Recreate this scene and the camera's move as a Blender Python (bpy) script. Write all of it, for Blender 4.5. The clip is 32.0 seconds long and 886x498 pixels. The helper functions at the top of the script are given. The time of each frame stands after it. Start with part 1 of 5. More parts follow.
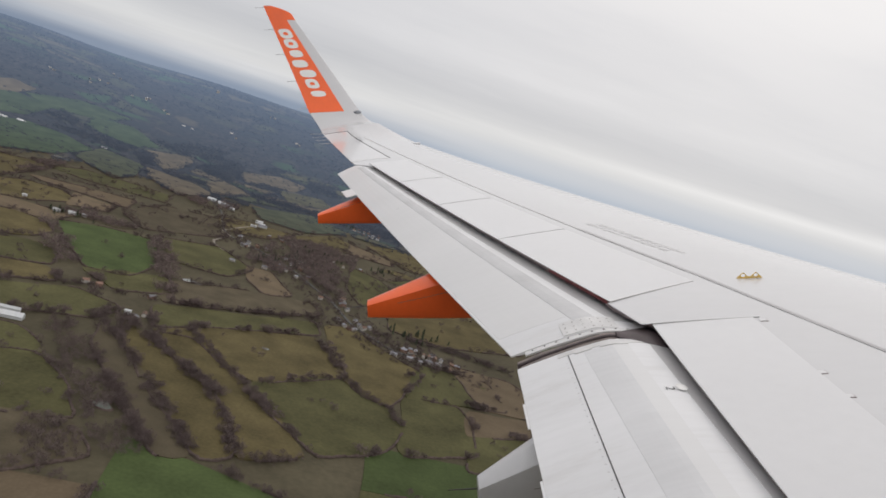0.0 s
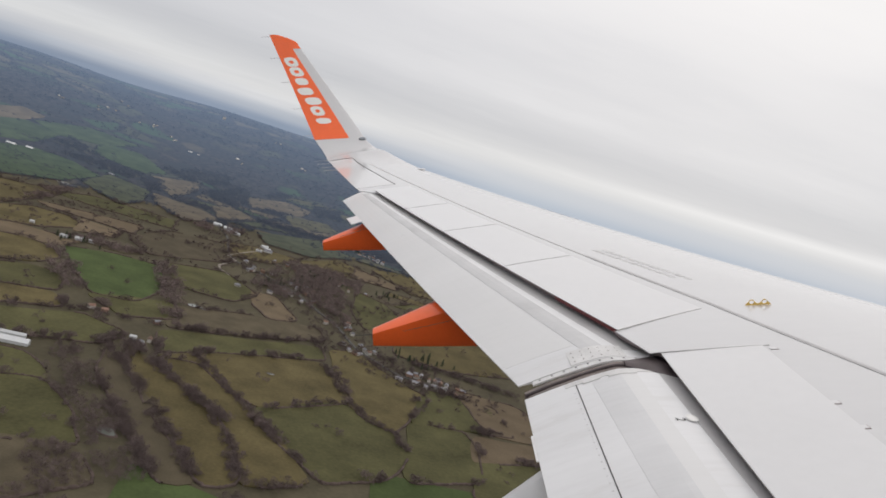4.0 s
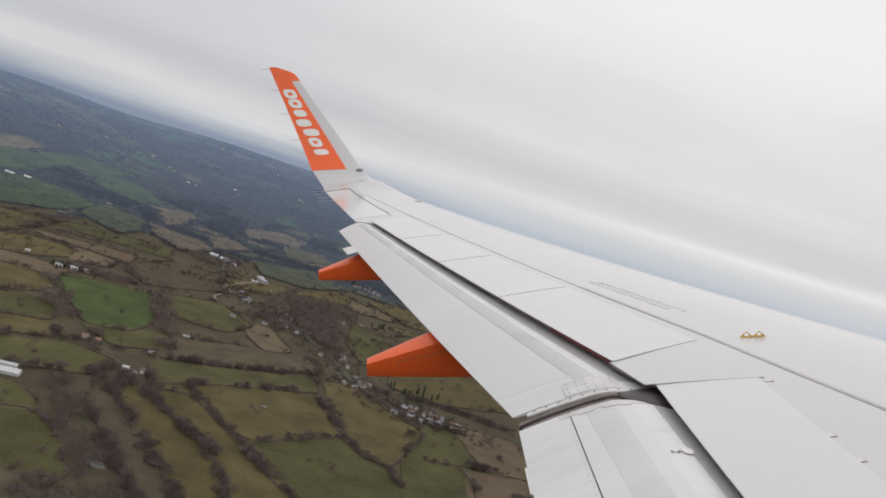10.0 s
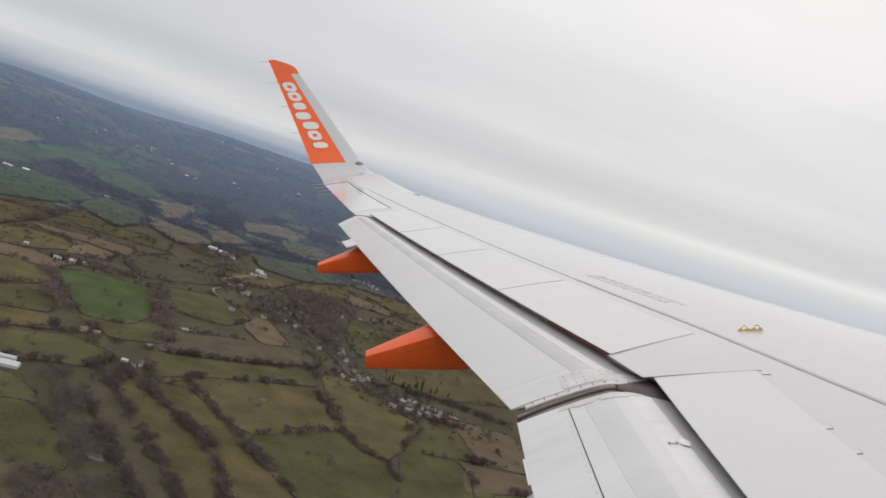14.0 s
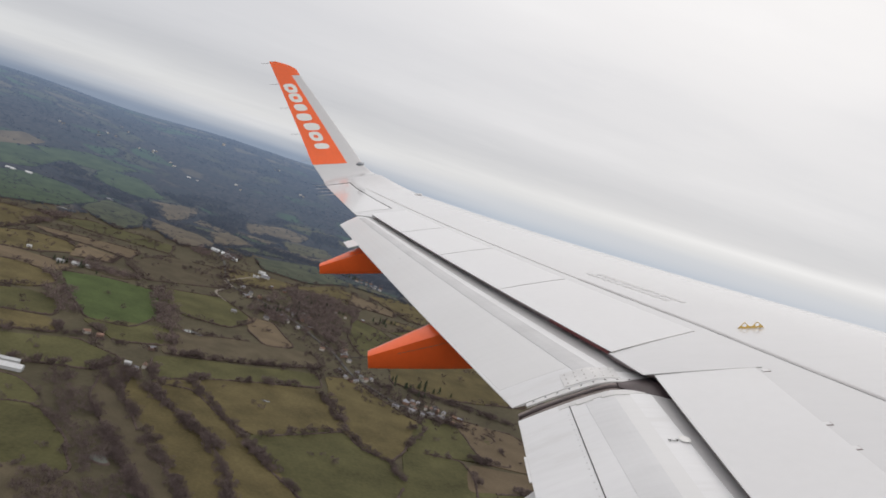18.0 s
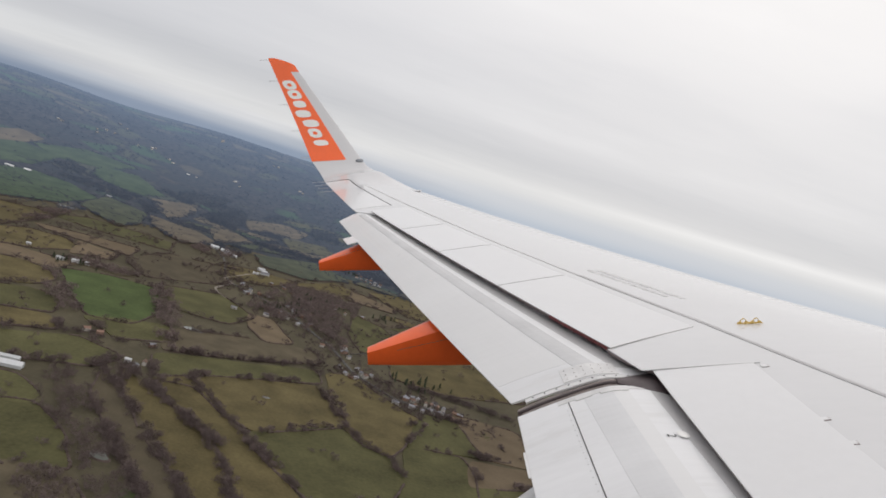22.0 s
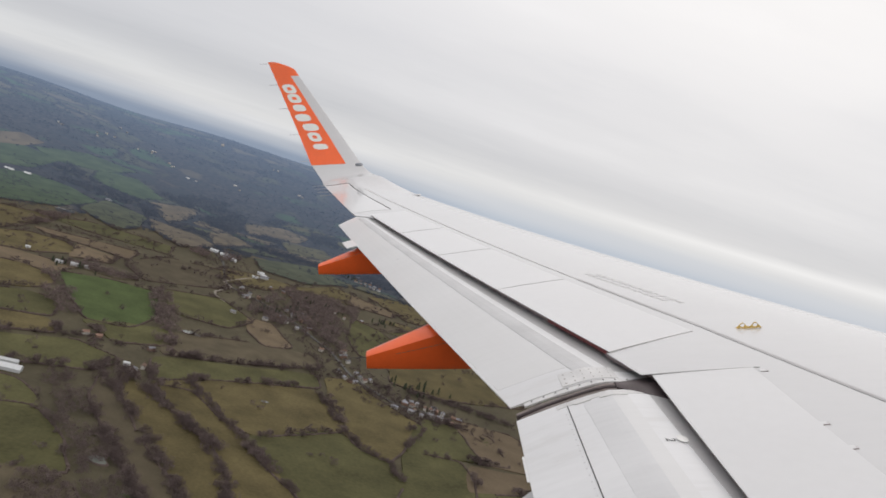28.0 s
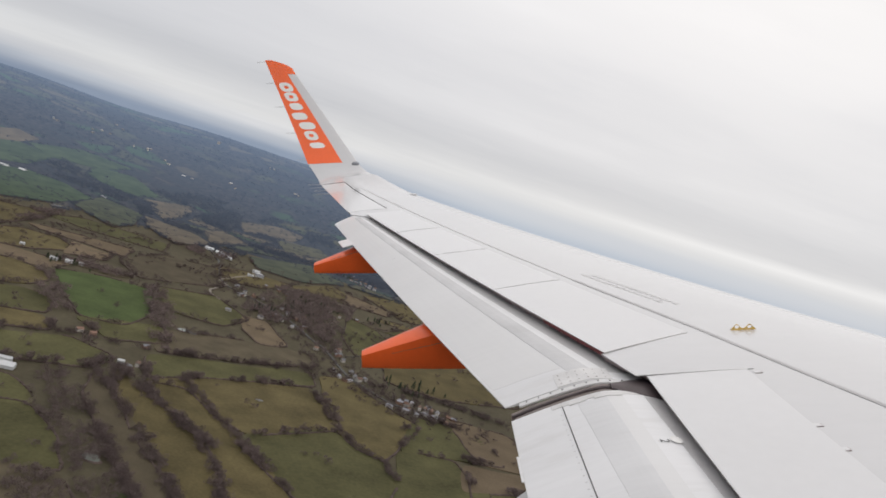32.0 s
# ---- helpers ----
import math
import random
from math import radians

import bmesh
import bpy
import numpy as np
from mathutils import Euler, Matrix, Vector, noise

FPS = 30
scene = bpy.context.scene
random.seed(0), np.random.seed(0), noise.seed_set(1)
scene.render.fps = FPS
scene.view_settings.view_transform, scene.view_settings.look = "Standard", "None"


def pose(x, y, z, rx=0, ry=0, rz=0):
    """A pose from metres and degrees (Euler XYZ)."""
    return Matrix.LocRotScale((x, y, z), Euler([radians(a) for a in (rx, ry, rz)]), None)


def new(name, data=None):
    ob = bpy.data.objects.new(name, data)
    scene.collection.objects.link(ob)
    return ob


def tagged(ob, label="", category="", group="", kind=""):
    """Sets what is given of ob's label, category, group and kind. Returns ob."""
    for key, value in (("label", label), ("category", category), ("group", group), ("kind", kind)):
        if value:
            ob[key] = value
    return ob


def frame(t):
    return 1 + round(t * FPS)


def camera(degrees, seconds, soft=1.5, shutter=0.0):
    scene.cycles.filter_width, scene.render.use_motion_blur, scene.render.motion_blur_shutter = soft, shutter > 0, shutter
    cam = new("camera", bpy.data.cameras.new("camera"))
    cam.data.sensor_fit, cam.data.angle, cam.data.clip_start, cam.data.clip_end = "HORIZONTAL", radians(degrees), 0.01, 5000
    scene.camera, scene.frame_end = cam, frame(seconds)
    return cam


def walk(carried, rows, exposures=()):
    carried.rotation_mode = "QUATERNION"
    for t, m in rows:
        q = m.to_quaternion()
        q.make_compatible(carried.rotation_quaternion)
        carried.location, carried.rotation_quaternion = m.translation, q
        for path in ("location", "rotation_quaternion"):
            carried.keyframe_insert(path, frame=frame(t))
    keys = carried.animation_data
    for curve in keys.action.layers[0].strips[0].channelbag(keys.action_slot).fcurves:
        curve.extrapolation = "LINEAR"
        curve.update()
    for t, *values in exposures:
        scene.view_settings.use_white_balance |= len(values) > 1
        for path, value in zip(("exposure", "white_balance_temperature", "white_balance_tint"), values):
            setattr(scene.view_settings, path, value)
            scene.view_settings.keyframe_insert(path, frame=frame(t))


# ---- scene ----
# One place: the port wing of a climbing airliner, seen from a cabin window, over winter farmland.
# Aircraft axes: x forward, y outboard, z up, metres from the fuselage centreline; the wing's kink is at y = 6.4.
EYE = Vector((-0.960, 1.616, 1.709))
HEIGHT = 350.0
UP = Vector((0.34140, 0.05453, 0.93833)).normalized()
AWAY = (Vector((0, 1, 0)) - UP * UP.y).normalized()
ALONG = AWAY.cross(UP)
ATTITUDE = Matrix.Translation((0, 0, HEIGHT)) @ Matrix((ALONG, AWAY, UP)).to_4x4() @ Matrix.Translation(-EYE)

# ---- camera: seconds, x, y, z, yaw to the right, pitch, roll in aircraft axes ----
ROWS = [
    (0.0, -0.962, 1.590, 1.690, 2.06, -12.13, -2.19),
    (0.5, -0.966, 1.614, 1.703, 2.08, -12.00, -1.77),
    (1.0, -0.977, 1.609, 1.735, 2.10, -12.15, -1.71),
    (1.5, -0.970, 1.615, 1.726, 2.02, -12.07, -1.78),
    (2.0, -0.972, 1.597, 1.715, 2.04, -12.16, -2.00),
    (2.5, -0.978, 1.620, 1.728, 2.07, -12.20, -1.72),
    (4.5, -0.958, 1.621, 1.721, 1.60, -9.36, -2.88),
    (5.0, -0.954, 1.617, 1.720, 1.66, -8.51, -2.99),
    (5.5, -0.950, 1.588, 1.732, 2.11, -7.00, -2.46),
    (6.0, -0.958, 1.607, 1.741, 2.14, -7.81, -2.78),
    (6.5, -0.954, 1.608, 1.721, 2.12, -7.08, -2.59),
    (7.0, -0.948, 1.607, 1.716, 2.03, -7.63, -2.67),
    (7.5, -0.957, 1.600, 1.716, 2.09, -7.35, -2.48),
    (8.0, -0.953, 1.607, 1.733, 2.15, -7.35, -2.48),
    (8.5, -0.955, 1.606, 1.701, 2.07, -7.09, -2.37),
    (9.0, -0.959, 1.599, 1.715, 2.19, -7.45, -2.57),
    (9.5, -0.952, 1.606, 1.721, 2.08, -7.32, -2.23),
    (10.0, -0.954, 1.608, 1.704, 2.13, -7.46, -2.07),
    (10.5, -0.955, 1.599, 1.722, 2.18, -7.48, -2.14),
    (11.0, -0.956, 1.603, 1.714, 2.12, -7.37, -2.09),
    (11.5, -0.964, 1.613, 1.727, 2.29, -7.63, -2.35),
    (12.0, -0.953, 1.595, 1.712, 2.15, -7.58, -2.21),
    (12.5, -0.946, 1.583, 1.713, 2.06, -7.37, -2.35),
    (13.0, -0.960, 1.616, 1.709, 2.20, -7.49, -2.00),
    (13.5, -0.948, 1.602, 1.710, 2.11, -7.48, -2.26),
    (14.0, -0.957, 1.594, 1.693, 2.20, -7.95, -1.85),
    (14.5, -0.960, 1.613, 1.707, 2.31, -8.09, -2.00),
    (16.5, -0.942, 1.565, 1.695, 2.09, -7.74, -2.51),
    (17.0, -0.938, 1.548, 1.705, 2.04, -7.88, -2.42),
    (17.5, -0.940, 1.558, 1.691, 1.99, -7.79, -2.29),
    (18.0, -0.945, 1.570, 1.688, 2.02, -7.91, -2.24),
    (18.5, -0.945, 1.577, 1.702, 2.10, -8.09, -2.18),
    (19.0, -0.939, 1.545, 1.702, 2.09, -8.23, -2.36),
    (19.5, -0.944, 1.561, 1.694, 2.11, -8.31, -2.38),
    (20.0, -0.942, 1.554, 1.689, 2.04, -8.17, -2.28),
    (20.5, -0.948, 1.562, 1.700, 2.10, -8.37, -2.37),
    (21.0, -0.943, 1.560, 1.693, 2.08, -8.49, -2.32),
    (21.5, -0.936, 1.556, 1.686, 1.96, -8.29, -2.31),
    (22.0, -0.942, 1.558, 1.694, 2.04, -8.23, -2.40),
    (22.5, -0.945, 1.563, 1.704, 2.09, -8.32, -2.44),
    (23.0, -0.935, 1.560, 1.689, 1.91, -8.19, -2.40),
    (23.5, -0.949, 1.555, 1.708, 2.11, -8.44, -2.35),
    (24.0, -0.942, 1.563, 1.702, 2.10, -8.39, -2.41),
    (24.5, -0.943, 1.566, 1.673, 2.03, -8.27, -2.23),
    (25.0, -0.934, 1.547, 1.683, 1.99, -8.26, -2.37),
    (25.5, -0.951, 1.568, 1.687, 2.09, -8.08, -2.37),
    (26.0, -0.940, 1.552, 1.664, 2.00, -7.64, -2.15),
    (26.5, -0.943, 1.551, 1.683, 2.09, -7.81, -2.29),
    (28.5, -0.939, 1.563, 1.687, 2.13, -7.87, -2.21),
    (29.0, -0.951, 1.564, 1.679, 2.23, -7.83, -2.04),
    (29.5, -0.938, 1.546, 1.677, 2.14, -7.75, -2.08),
    (30.0, -0.940, 1.542, 1.686, 2.15, -7.97, -2.04),
    (30.5, -0.933, 1.554, 1.657, 2.14, -7.73, -1.97),
    (31.0, -0.942, 1.547, 1.692, 2.19, -7.88, -1.94),
    (31.5, -0.941, 1.554, 1.702, 2.32, -7.86, -2.03),
    (32.0, -0.942, 1.554, 1.693, 2.45, -7.93, -1.82),
]
cam = camera(65.71, 32.0, soft=1.7)
walk(cam, [(t, ATTITUDE @ pose(x, y, z, 0, 0, -yaw) @ pose(0, 0, 0, 90 + tilt) @ pose(0, 0, 0, 0, 0, lean))
           for t, x, y, z, yaw, tilt, lean in ROWS],
     [(0.0, -0.06, 6500, 11.3), (4.5, -0.02, 6500, 11.3), (9.0, -0.09, 6500, 11.3), (13.0, -0.07, 6500, 11.3), (18.0, -0.02, 6500, 11.3), (32.0, 0.0, 6500, 11.3)])


# ---- world and sun ----
SUN_UP, SUN_TURN = radians(48), radians(125)
world = bpy.data.worlds.new("overcast_sky")
scene.world = world
world.use_nodes = True
wt = world.node_tree
wt.nodes.clear()
w_out = wt.nodes.new("ShaderNodeOutputWorld")
w_bg = wt.nodes.new("ShaderNodeBackground")
wt.links.new(w_bg.outputs[0], w_out.inputs[0])
w_co = wt.nodes.new("ShaderNodeTexCoord")
w_sep = wt.nodes.new("ShaderNodeSeparateXYZ")
wt.links.new(w_co.outputs["Generated"], w_sep.inputs[0])


def w_math(op, a, b=0.0, c=None):
    n = wt.nodes.new("ShaderNodeMath")
    n.operation = op
    for i, v in enumerate((a, b) if c is None else (a, b, c)):
        if isinstance(v, (int, float)):
            n.inputs[i].default_value = v
        else:
            wt.links.new(v, n.inputs[i])
    return n.outputs[0]


def w_ramp(fac, stops):
    n = wt.nodes.new("ShaderNodeValToRGB")
    wt.links.new(fac, n.inputs[0])
    n.color_ramp.interpolation = "EASE"
    while len(n.color_ramp.elements) < len(stops):
        n.color_ramp.elements.new(0.5)
    for e, (p, col) in zip(n.color_ramp.elements, stops):
        e.position, e.color = p, (*col, 1)
    return n.outputs[0]


def w_mix(fac, a, b, mode="MIX"):
    n = wt.nodes.new("ShaderNodeMixRGB")
    n.blend_type = mode
    for i, v in enumerate((fac, a, b)):
        if isinstance(v, (int, float)):
            n.inputs[i].default_value = v
        elif isinstance(v, tuple):
            n.inputs[i].default_value = (*v, 1)
        else:
            wt.links.new(v, n.inputs[i])
    return n.outputs[0]


wx, wy, wz = w_sep.outputs
w_el = w_math("MAXIMUM", wz, 0.0)
w_den = w_math("ADD", w_el, 0.07)
w_plane = wt.nodes.new("ShaderNodeCombineXYZ")
wt.links.new(w_math("MULTIPLY", w_math("DIVIDE", wx, w_den), 0.55), w_plane.inputs[0])
wt.links.new(w_math("DIVIDE", wy, w_den), w_plane.inputs[1])


def w_noise(scale, detail, rough, seed):
    n = wt.nodes.new("ShaderNodeTexNoise")
    n.noise_dimensions = "4D"
    wt.links.new(w_plane.outputs[0], n.inputs["Vector"])
    n.inputs["W"].default_value = seed
    n.inputs["Scale"].default_value, n.inputs["Detail"].default_value = scale, detail
    n.inputs["Roughness"].default_value = rough
    return n.outputs[0]


# cloud deck: grey-blue haze at the horizon, streaky stratus, an almost white sheet overhead
w_height = w_ramp(w_el, [(0.0, (0.31, 0.38, 0.49)), (0.014, (0.52, 0.565, 0.63)), (0.028, (0.70, 0.71, 0.73)), (0.042, (0.79, 0.79, 0.785)), (0.085, (0.735, 0.735, 0.735)), (0.14, (0.85, 0.845, 0.835)),
                         (0.34, (1.0, 0.99, 0.97)), (0.60, (1.10, 1.08, 1.05))])
w_side = w_ramp(w_math("MULTIPLY_ADD", wx, 0.5, 0.5), [(0.15, (0.84, 0.85, 0.875)), (0.75, (1.04, 1.03, 1.02))])
w_streak = w_ramp(w_noise(0.42, 5.0, 0.55, 3.1), [(0.34, (0.92, 0.925, 0.935)), (0.50, (1.0, 1.0, 1.0)), (0.68, (1.06, 1.06, 1.055))])
w_soft = w_ramp(w_noise(0.13, 2.0, 0.5, 8.4), [(0.35, (0.92, 0.92, 0.93)), (0.65, (1.06, 1.06, 1.05))])
w_fine = w_ramp(w_noise(1.3, 7.0, 0.62, 1.2), [(0.36, (0.975, 0.977, 0.98)), (0.52, (1.0, 1.0, 1.0)), (0.66, (1.02, 1.02, 1.02))])
w_cloud = w_mix(1.0, w_mix(1.0, w_mix(1.0, w_mix(1.0, w_height, w_fine, "MULTIPLY"), w_side, "MULTIPLY"), w_streak, "MULTIPLY"), w_soft, "MULTIPLY")
# a brighter break in the deck low ahead of the wing
w_gap = w_math("SUBTRACT", 1.0, w_math("MINIMUM", w_math("ABSOLUTE", w_math("MULTIPLY", w_math("SUBTRACT", w_el, 0.054), 80.0)), 1.0))
w_ahead = w_math("MINIMUM", w_math("MAXIMUM", w_math("MULTIPLY", w_math("SUBTRACT", wx, 0.12), 2.6), 0.0), 1.0)
w_break = w_math("MULTIPLY", w_math("MULTIPLY", w_gap, w_ahead), w_math("MULTIPLY", w_noise(0.30, 4.0, 0.6, 5.7), 0.7))
w_cloud = w_mix(w_break, w_cloud, (1.15, 1.14, 1.11))
w_near = w_math("MINIMUM", w_math("MAXIMUM", w_math("MULTIPLY", w_math("ADD", wx, 0.10), 4.0), 0.0), 1.0)
w_low = w_math("MULTIPLY", w_math("MINIMUM", w_math("MAXIMUM", w_math("MULTIPLY", w_math("SUBTRACT", 0.056, w_el), 38.0), 0.0), 1.0), w_math("MULTIPLY", w_near, 0.9))
w_cloud = w_mix(w_low, w_cloud, w_ramp(w_el, [(0.0, (0.54, 0.60, 0.67)), (0.022, (0.64, 0.67, 0.71)), (0.052, (0.71, 0.715, 0.72))]))
w_sky = wt.nodes.new("ShaderNodeTexSky")
w_sky.sky_type = "NISHITA"
w_sky.sun_disc = False
w_sky.sun_elevation, w_sky.sun_rotation = SUN_UP, SUN_TURN
w_thin = w_mix(1.0, w_sky.outputs[0], (0.10, 0.10, 0.10), "MULTIPLY")
w_total = w_mix(0.93, w_thin, w_cloud)
wt.links.new(w_total, w_bg.inputs["Color"])
w_bg.inputs["Strength"].default_value = 1.0

sun = new("sun", bpy.data.lights.new("sun", "SUN"))
sun.data.energy, sun.data.angle, sun.data.color = 0.6, radians(25), (1.0, 0.97, 0.92)
sun.rotation_euler = (math.pi / 2 - SUN_UP, 0, math.pi - SUN_TURN)


# ---- materials ----
def link(nt, a, b):
    nt.links.new(a, b)


def paint(name, colour, rough=0.25, spec=0.5, coat=0.0, metal=0.0, grime=0.08, scale=1.5, streak=(1, 1, 1), bump=0.0, rnd=0.0, stain=None):
    """Paint, metal, cloth or earth: two scales of wear in colour and gloss, fine relief."""
    m = bpy.data.materials.new(name)
    m.use_nodes = True
    nt = m.node_tree
    b = nt.nodes["Principled BSDF"]
    b.inputs["Roughness"].default_value, b.inputs["Metallic"].default_value = rough, metal
    b.inputs["Specular IOR Level"].default_value, b.inputs["Coat Weight"].default_value = spec, coat
    b.inputs["Coat Roughness"].default_value = 0.06
    co = nt.nodes.new("ShaderNodeTexCoord")
    mp = nt.nodes.new("ShaderNodeMapping")
    mp.inputs["Scale"].default_value = streak
    link(nt, co.outputs["Object"], mp.inputs[0])
    big, fine = nt.nodes.new("ShaderNodeTexNoise"), nt.nodes.new("ShaderNodeTexNoise")
    for n, s, d in ((big, scale, 4), (fine, scale * 14, 6)):
        link(nt, mp.outputs[0], n.inputs["Vector"])
        n.inputs["Scale"].default_value, n.inputs["Detail"].default_value = s, d
    add = nt.nodes.new("ShaderNodeMath")
    add.operation = "MULTIPLY_ADD"
    link(nt, big.outputs[0], add.inputs[0])
    add.inputs[1].default_value = 0.65
    sub = nt.nodes.new("ShaderNodeMath")
    sub.operation = "MULTIPLY"
    link(nt, fine.outputs[0], sub.inputs[0])
    sub.inputs[1].default_value = 0.35
    link(nt, sub.outputs[0], add.inputs[2])
    ramp = nt.nodes.new("ShaderNodeValToRGB")
    link(nt, add.outputs[0], ramp.inputs[0])
    lo, hi = ramp.color_ramp.elements
    lo.position, hi.position = 0.33, 0.67
    lo.color = (*[c * (1 - grime) for c in colour], 1)
    hi.color = (*[min(1, c * (1 + grime * 0.6)) for c in colour], 1)
    last = ramp.outputs[0]
    if stain:
        sp, sr, sm = nt.nodes.new("ShaderNodeTexNoise"), nt.nodes.new("ShaderNodeValToRGB"), nt.nodes.new("ShaderNodeMixRGB")
        link(nt, mp.outputs[0], sp.inputs["Vector"])
        sp.inputs["Scale"].default_value, sp.inputs["Detail"].default_value, sp.inputs["Roughness"].default_value = 1.7, 9, 0.7
        link(nt, sp.outputs[0], sr.inputs[0])
        sr.color_ramp.elements[0].position, sr.color_ramp.elements[1].position = 0.56, 0.82
        sr.color_ramp.elements[1].color = (0.8, 0.8, 0.8, 1)
        link(nt, sr.outputs[0], sm.inputs[0])
        link(nt, last, sm.inputs[1])
        sm.inputs[2].default_value = (*stain, 1)
        last = sm.outputs[0]
    if rnd:
        oi, mr = nt.nodes.new("ShaderNodeObjectInfo"), nt.nodes.new("ShaderNodeMapRange")
        link(nt, oi.outputs["Random"], mr.inputs[0])
        mr.inputs[3].default_value, mr.inputs[4].default_value = 1 - rnd, 1 + rnd
        hsv = nt.nodes.new("ShaderNodeHueSaturation")
        link(nt, mr.outputs[0], hsv.inputs["Value"])
        link(nt, last, hsv.inputs["Color"])
        last = hsv.outputs[0]
    link(nt, last, b.inputs["Base Color"])
    if bump:
        bp = nt.nodes.new("ShaderNodeBump")
        bp.inputs["Strength"].default_value = bump
        link(nt, add.outputs[0], bp.inputs["Height"])
        link(nt, bp.outputs[0], b.inputs["Normal"])
    return m


WHITE = paint("white_aircraft_paint", (0.612, 0.608, 0.617), 0.20, coat=0.8, grime=0.035, scale=0.7, streak=(0.5, 1.6, 1))
PANEL = paint("spoiler_paint", (0.688, 0.684, 0.692), 0.20, coat=0.6, grime=0.03, scale=0.9)
FLAPW = paint("flap_paint", (0.765, 0.762, 0.77), 0.33, grime=0.06, scale=0.8, streak=(0.35, 2.2, 1), stain=(0.60, 0.585, 0.57))
FLAPG = paint("flap_paint_worn", (0.695, 0.693, 0.700), 0.4, grime=0.08, scale=0.8, streak=(0.35, 2.2, 1))
FLAPM = paint("flap_paint_matt", (0.73, 0.725, 0.725), 0.45, grime=0.03, scale=0.8, streak=(0.35, 2.2, 1))
WORN = paint("scuffed_grey_paint", (0.605, 0.60, 0.605), 0.5, grime=0.10, scale=1.6, streak=(0.6, 1.6, 1), stain=(0.50, 0.49, 0.48))
FLAPD = paint("flap_nose_paint_and_shade", (0.52, 0.51, 0.51), 0.35, grime=0.10, scale=1.2)
DARK_BROWN = paint("dark_seal_brown", (0.085, 0.066, 0.068), 0.5, grime=0.4, scale=5)
GREYP = paint("grey_paint", (0.63, 0.625, 0.632), 0.30, coat=0.2, grime=0.05)
ORANGE = paint("orange_paint", (0.96, 0.143, 0.028), 0.28, spec=0.35, coat=0.5, grime=0.08)
SEAL = paint("dark_rubber_seal", (0.055, 0.05, 0.05), 0.6, grime=0.3, scale=3)
JOINT = paint("grey_sealant", (0.47, 0.46, 0.462), 0.5, grime=0.12)
SEALANT = paint("pale_sealant", (0.57, 0.56, 0.555), 0.5, grime=0.1)
# dark tone that stands for the cove's shade; also the latches' own dark rims
COVE = paint("cove_shade_and_latch_dark", (0.27, 0.22, 0.22), 0.7, grime=0.3)
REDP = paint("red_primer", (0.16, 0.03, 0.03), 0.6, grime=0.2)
METAL = paint("bare_metal", (0.705, 0.695, 0.69), 0.38, metal=0.15, grime=0.15, scale=5, stain=(0.42, 0.38, 0.35))
YELLOW = paint("yellow_primer", (0.70, 0.48, 0.14), 0.35, grime=0.15, scale=12)
BOOT = paint("worn_brown_rubber", (0.22, 0.18, 0.168), 0.55, grime=0.4, scale=6)
INK = paint("grey_stencil", (0.59, 0.58, 0.58), 0.4, grime=0.1)
BLACK = paint("black_stencil", (0.05, 0.05, 0.05), 0.4, grime=0.1)
LETTER = paint("white_letter_film", (0.83, 0.82, 0.80), 0.25, grime=0.05)
LENS = paint("lamp_glass", (0.26, 0.28, 0.31), 0.08, coat=1.0, grime=0.1)

EARTH = paint("rough_pasture", (0.084, 0.073, 0.047), 0.95, spec=0.15, grime=0.35, scale=0.012, bump=0.2)
FIELDS = [paint("bright_green_pasture", (0.062, 0.084, 0.031), 0.95, spec=0.15, grime=0.35, scale=0.016, rnd=0.15),
          paint("olive_pasture", (0.107, 0.087, 0.041), 0.95, spec=0.15, grime=0.4, scale=0.018, rnd=0.12),
          paint("dull_green_pasture", (0.083, 0.079, 0.036), 0.95, spec=0.15, grime=0.4, scale=0.015, rnd=0.12),
          paint("tan_stubble", (0.140, 0.107, 0.070), 0.95, spec=0.15, grime=0.25, scale=0.02, rnd=0.15),
          paint("brown_plough", (0.092, 0.076, 0.050), 0.95, spec=0.15, grime=0.3, scale=0.03, rnd=0.15)]
FIELD_NAMES = ["bright green grass field", "olive winter pasture", "dull green pasture", "tan stubble field", "brown ploughed field"]
BARK = paint("bark", (0.10, 0.082, 0.07), 0.9, grime=0.3, scale=2)
TWIGS = paint("bare_twigs", (0.145, 0.112, 0.107), 0.95, spec=0.1, grime=0.4, scale=0.08, rnd=0.25)
CONIFER = paint("conifer_needles", (0.05, 0.06, 0.04), 0.95, spec=0.1, grime=0.3, scale=0.2)
HEDGE = paint("winter_hedge", (0.092, 0.070, 0.062), 0.95, spec=0.1, grime=0.35, scale=0.1)
TARMAC = paint("lane_tarmac", (0.075, 0.073, 0.07), 0.9, grime=0.2, scale=0.1)
GRAVEL = paint("pale_gravel", (0.24, 0.21, 0.18), 0.95, grime=0.25, scale=0.1)
PLASTER = paint("pale_render", (0.41, 0.39, 0.36), 0.8, grime=0.15, scale=0.4, rnd=0.25)
BRICK = paint("red_brick_wall", (0.22, 0.135, 0.10), 0.85, grime=0.2, scale=0.5, rnd=0.2)
SLATE = paint("grey_slate_roof", (0.20, 0.20, 0.22), 0.6, grime=0.2, scale=0.5, rnd=0.4)
TILE = paint("clay_tile_roof", (0.19, 0.115, 0.085), 0.8, grime=0.2, scale=0.5, rnd=0.25)
SHEET = paint("pale_metal_sheet", (0.48, 0.49, 0.50), 0.45, grime=0.1, scale=0.3, rnd=0.2)
WATER = paint("pond_water", (0.13, 0.14, 0.12), 0.12, grime=0.1, scale=0.1)


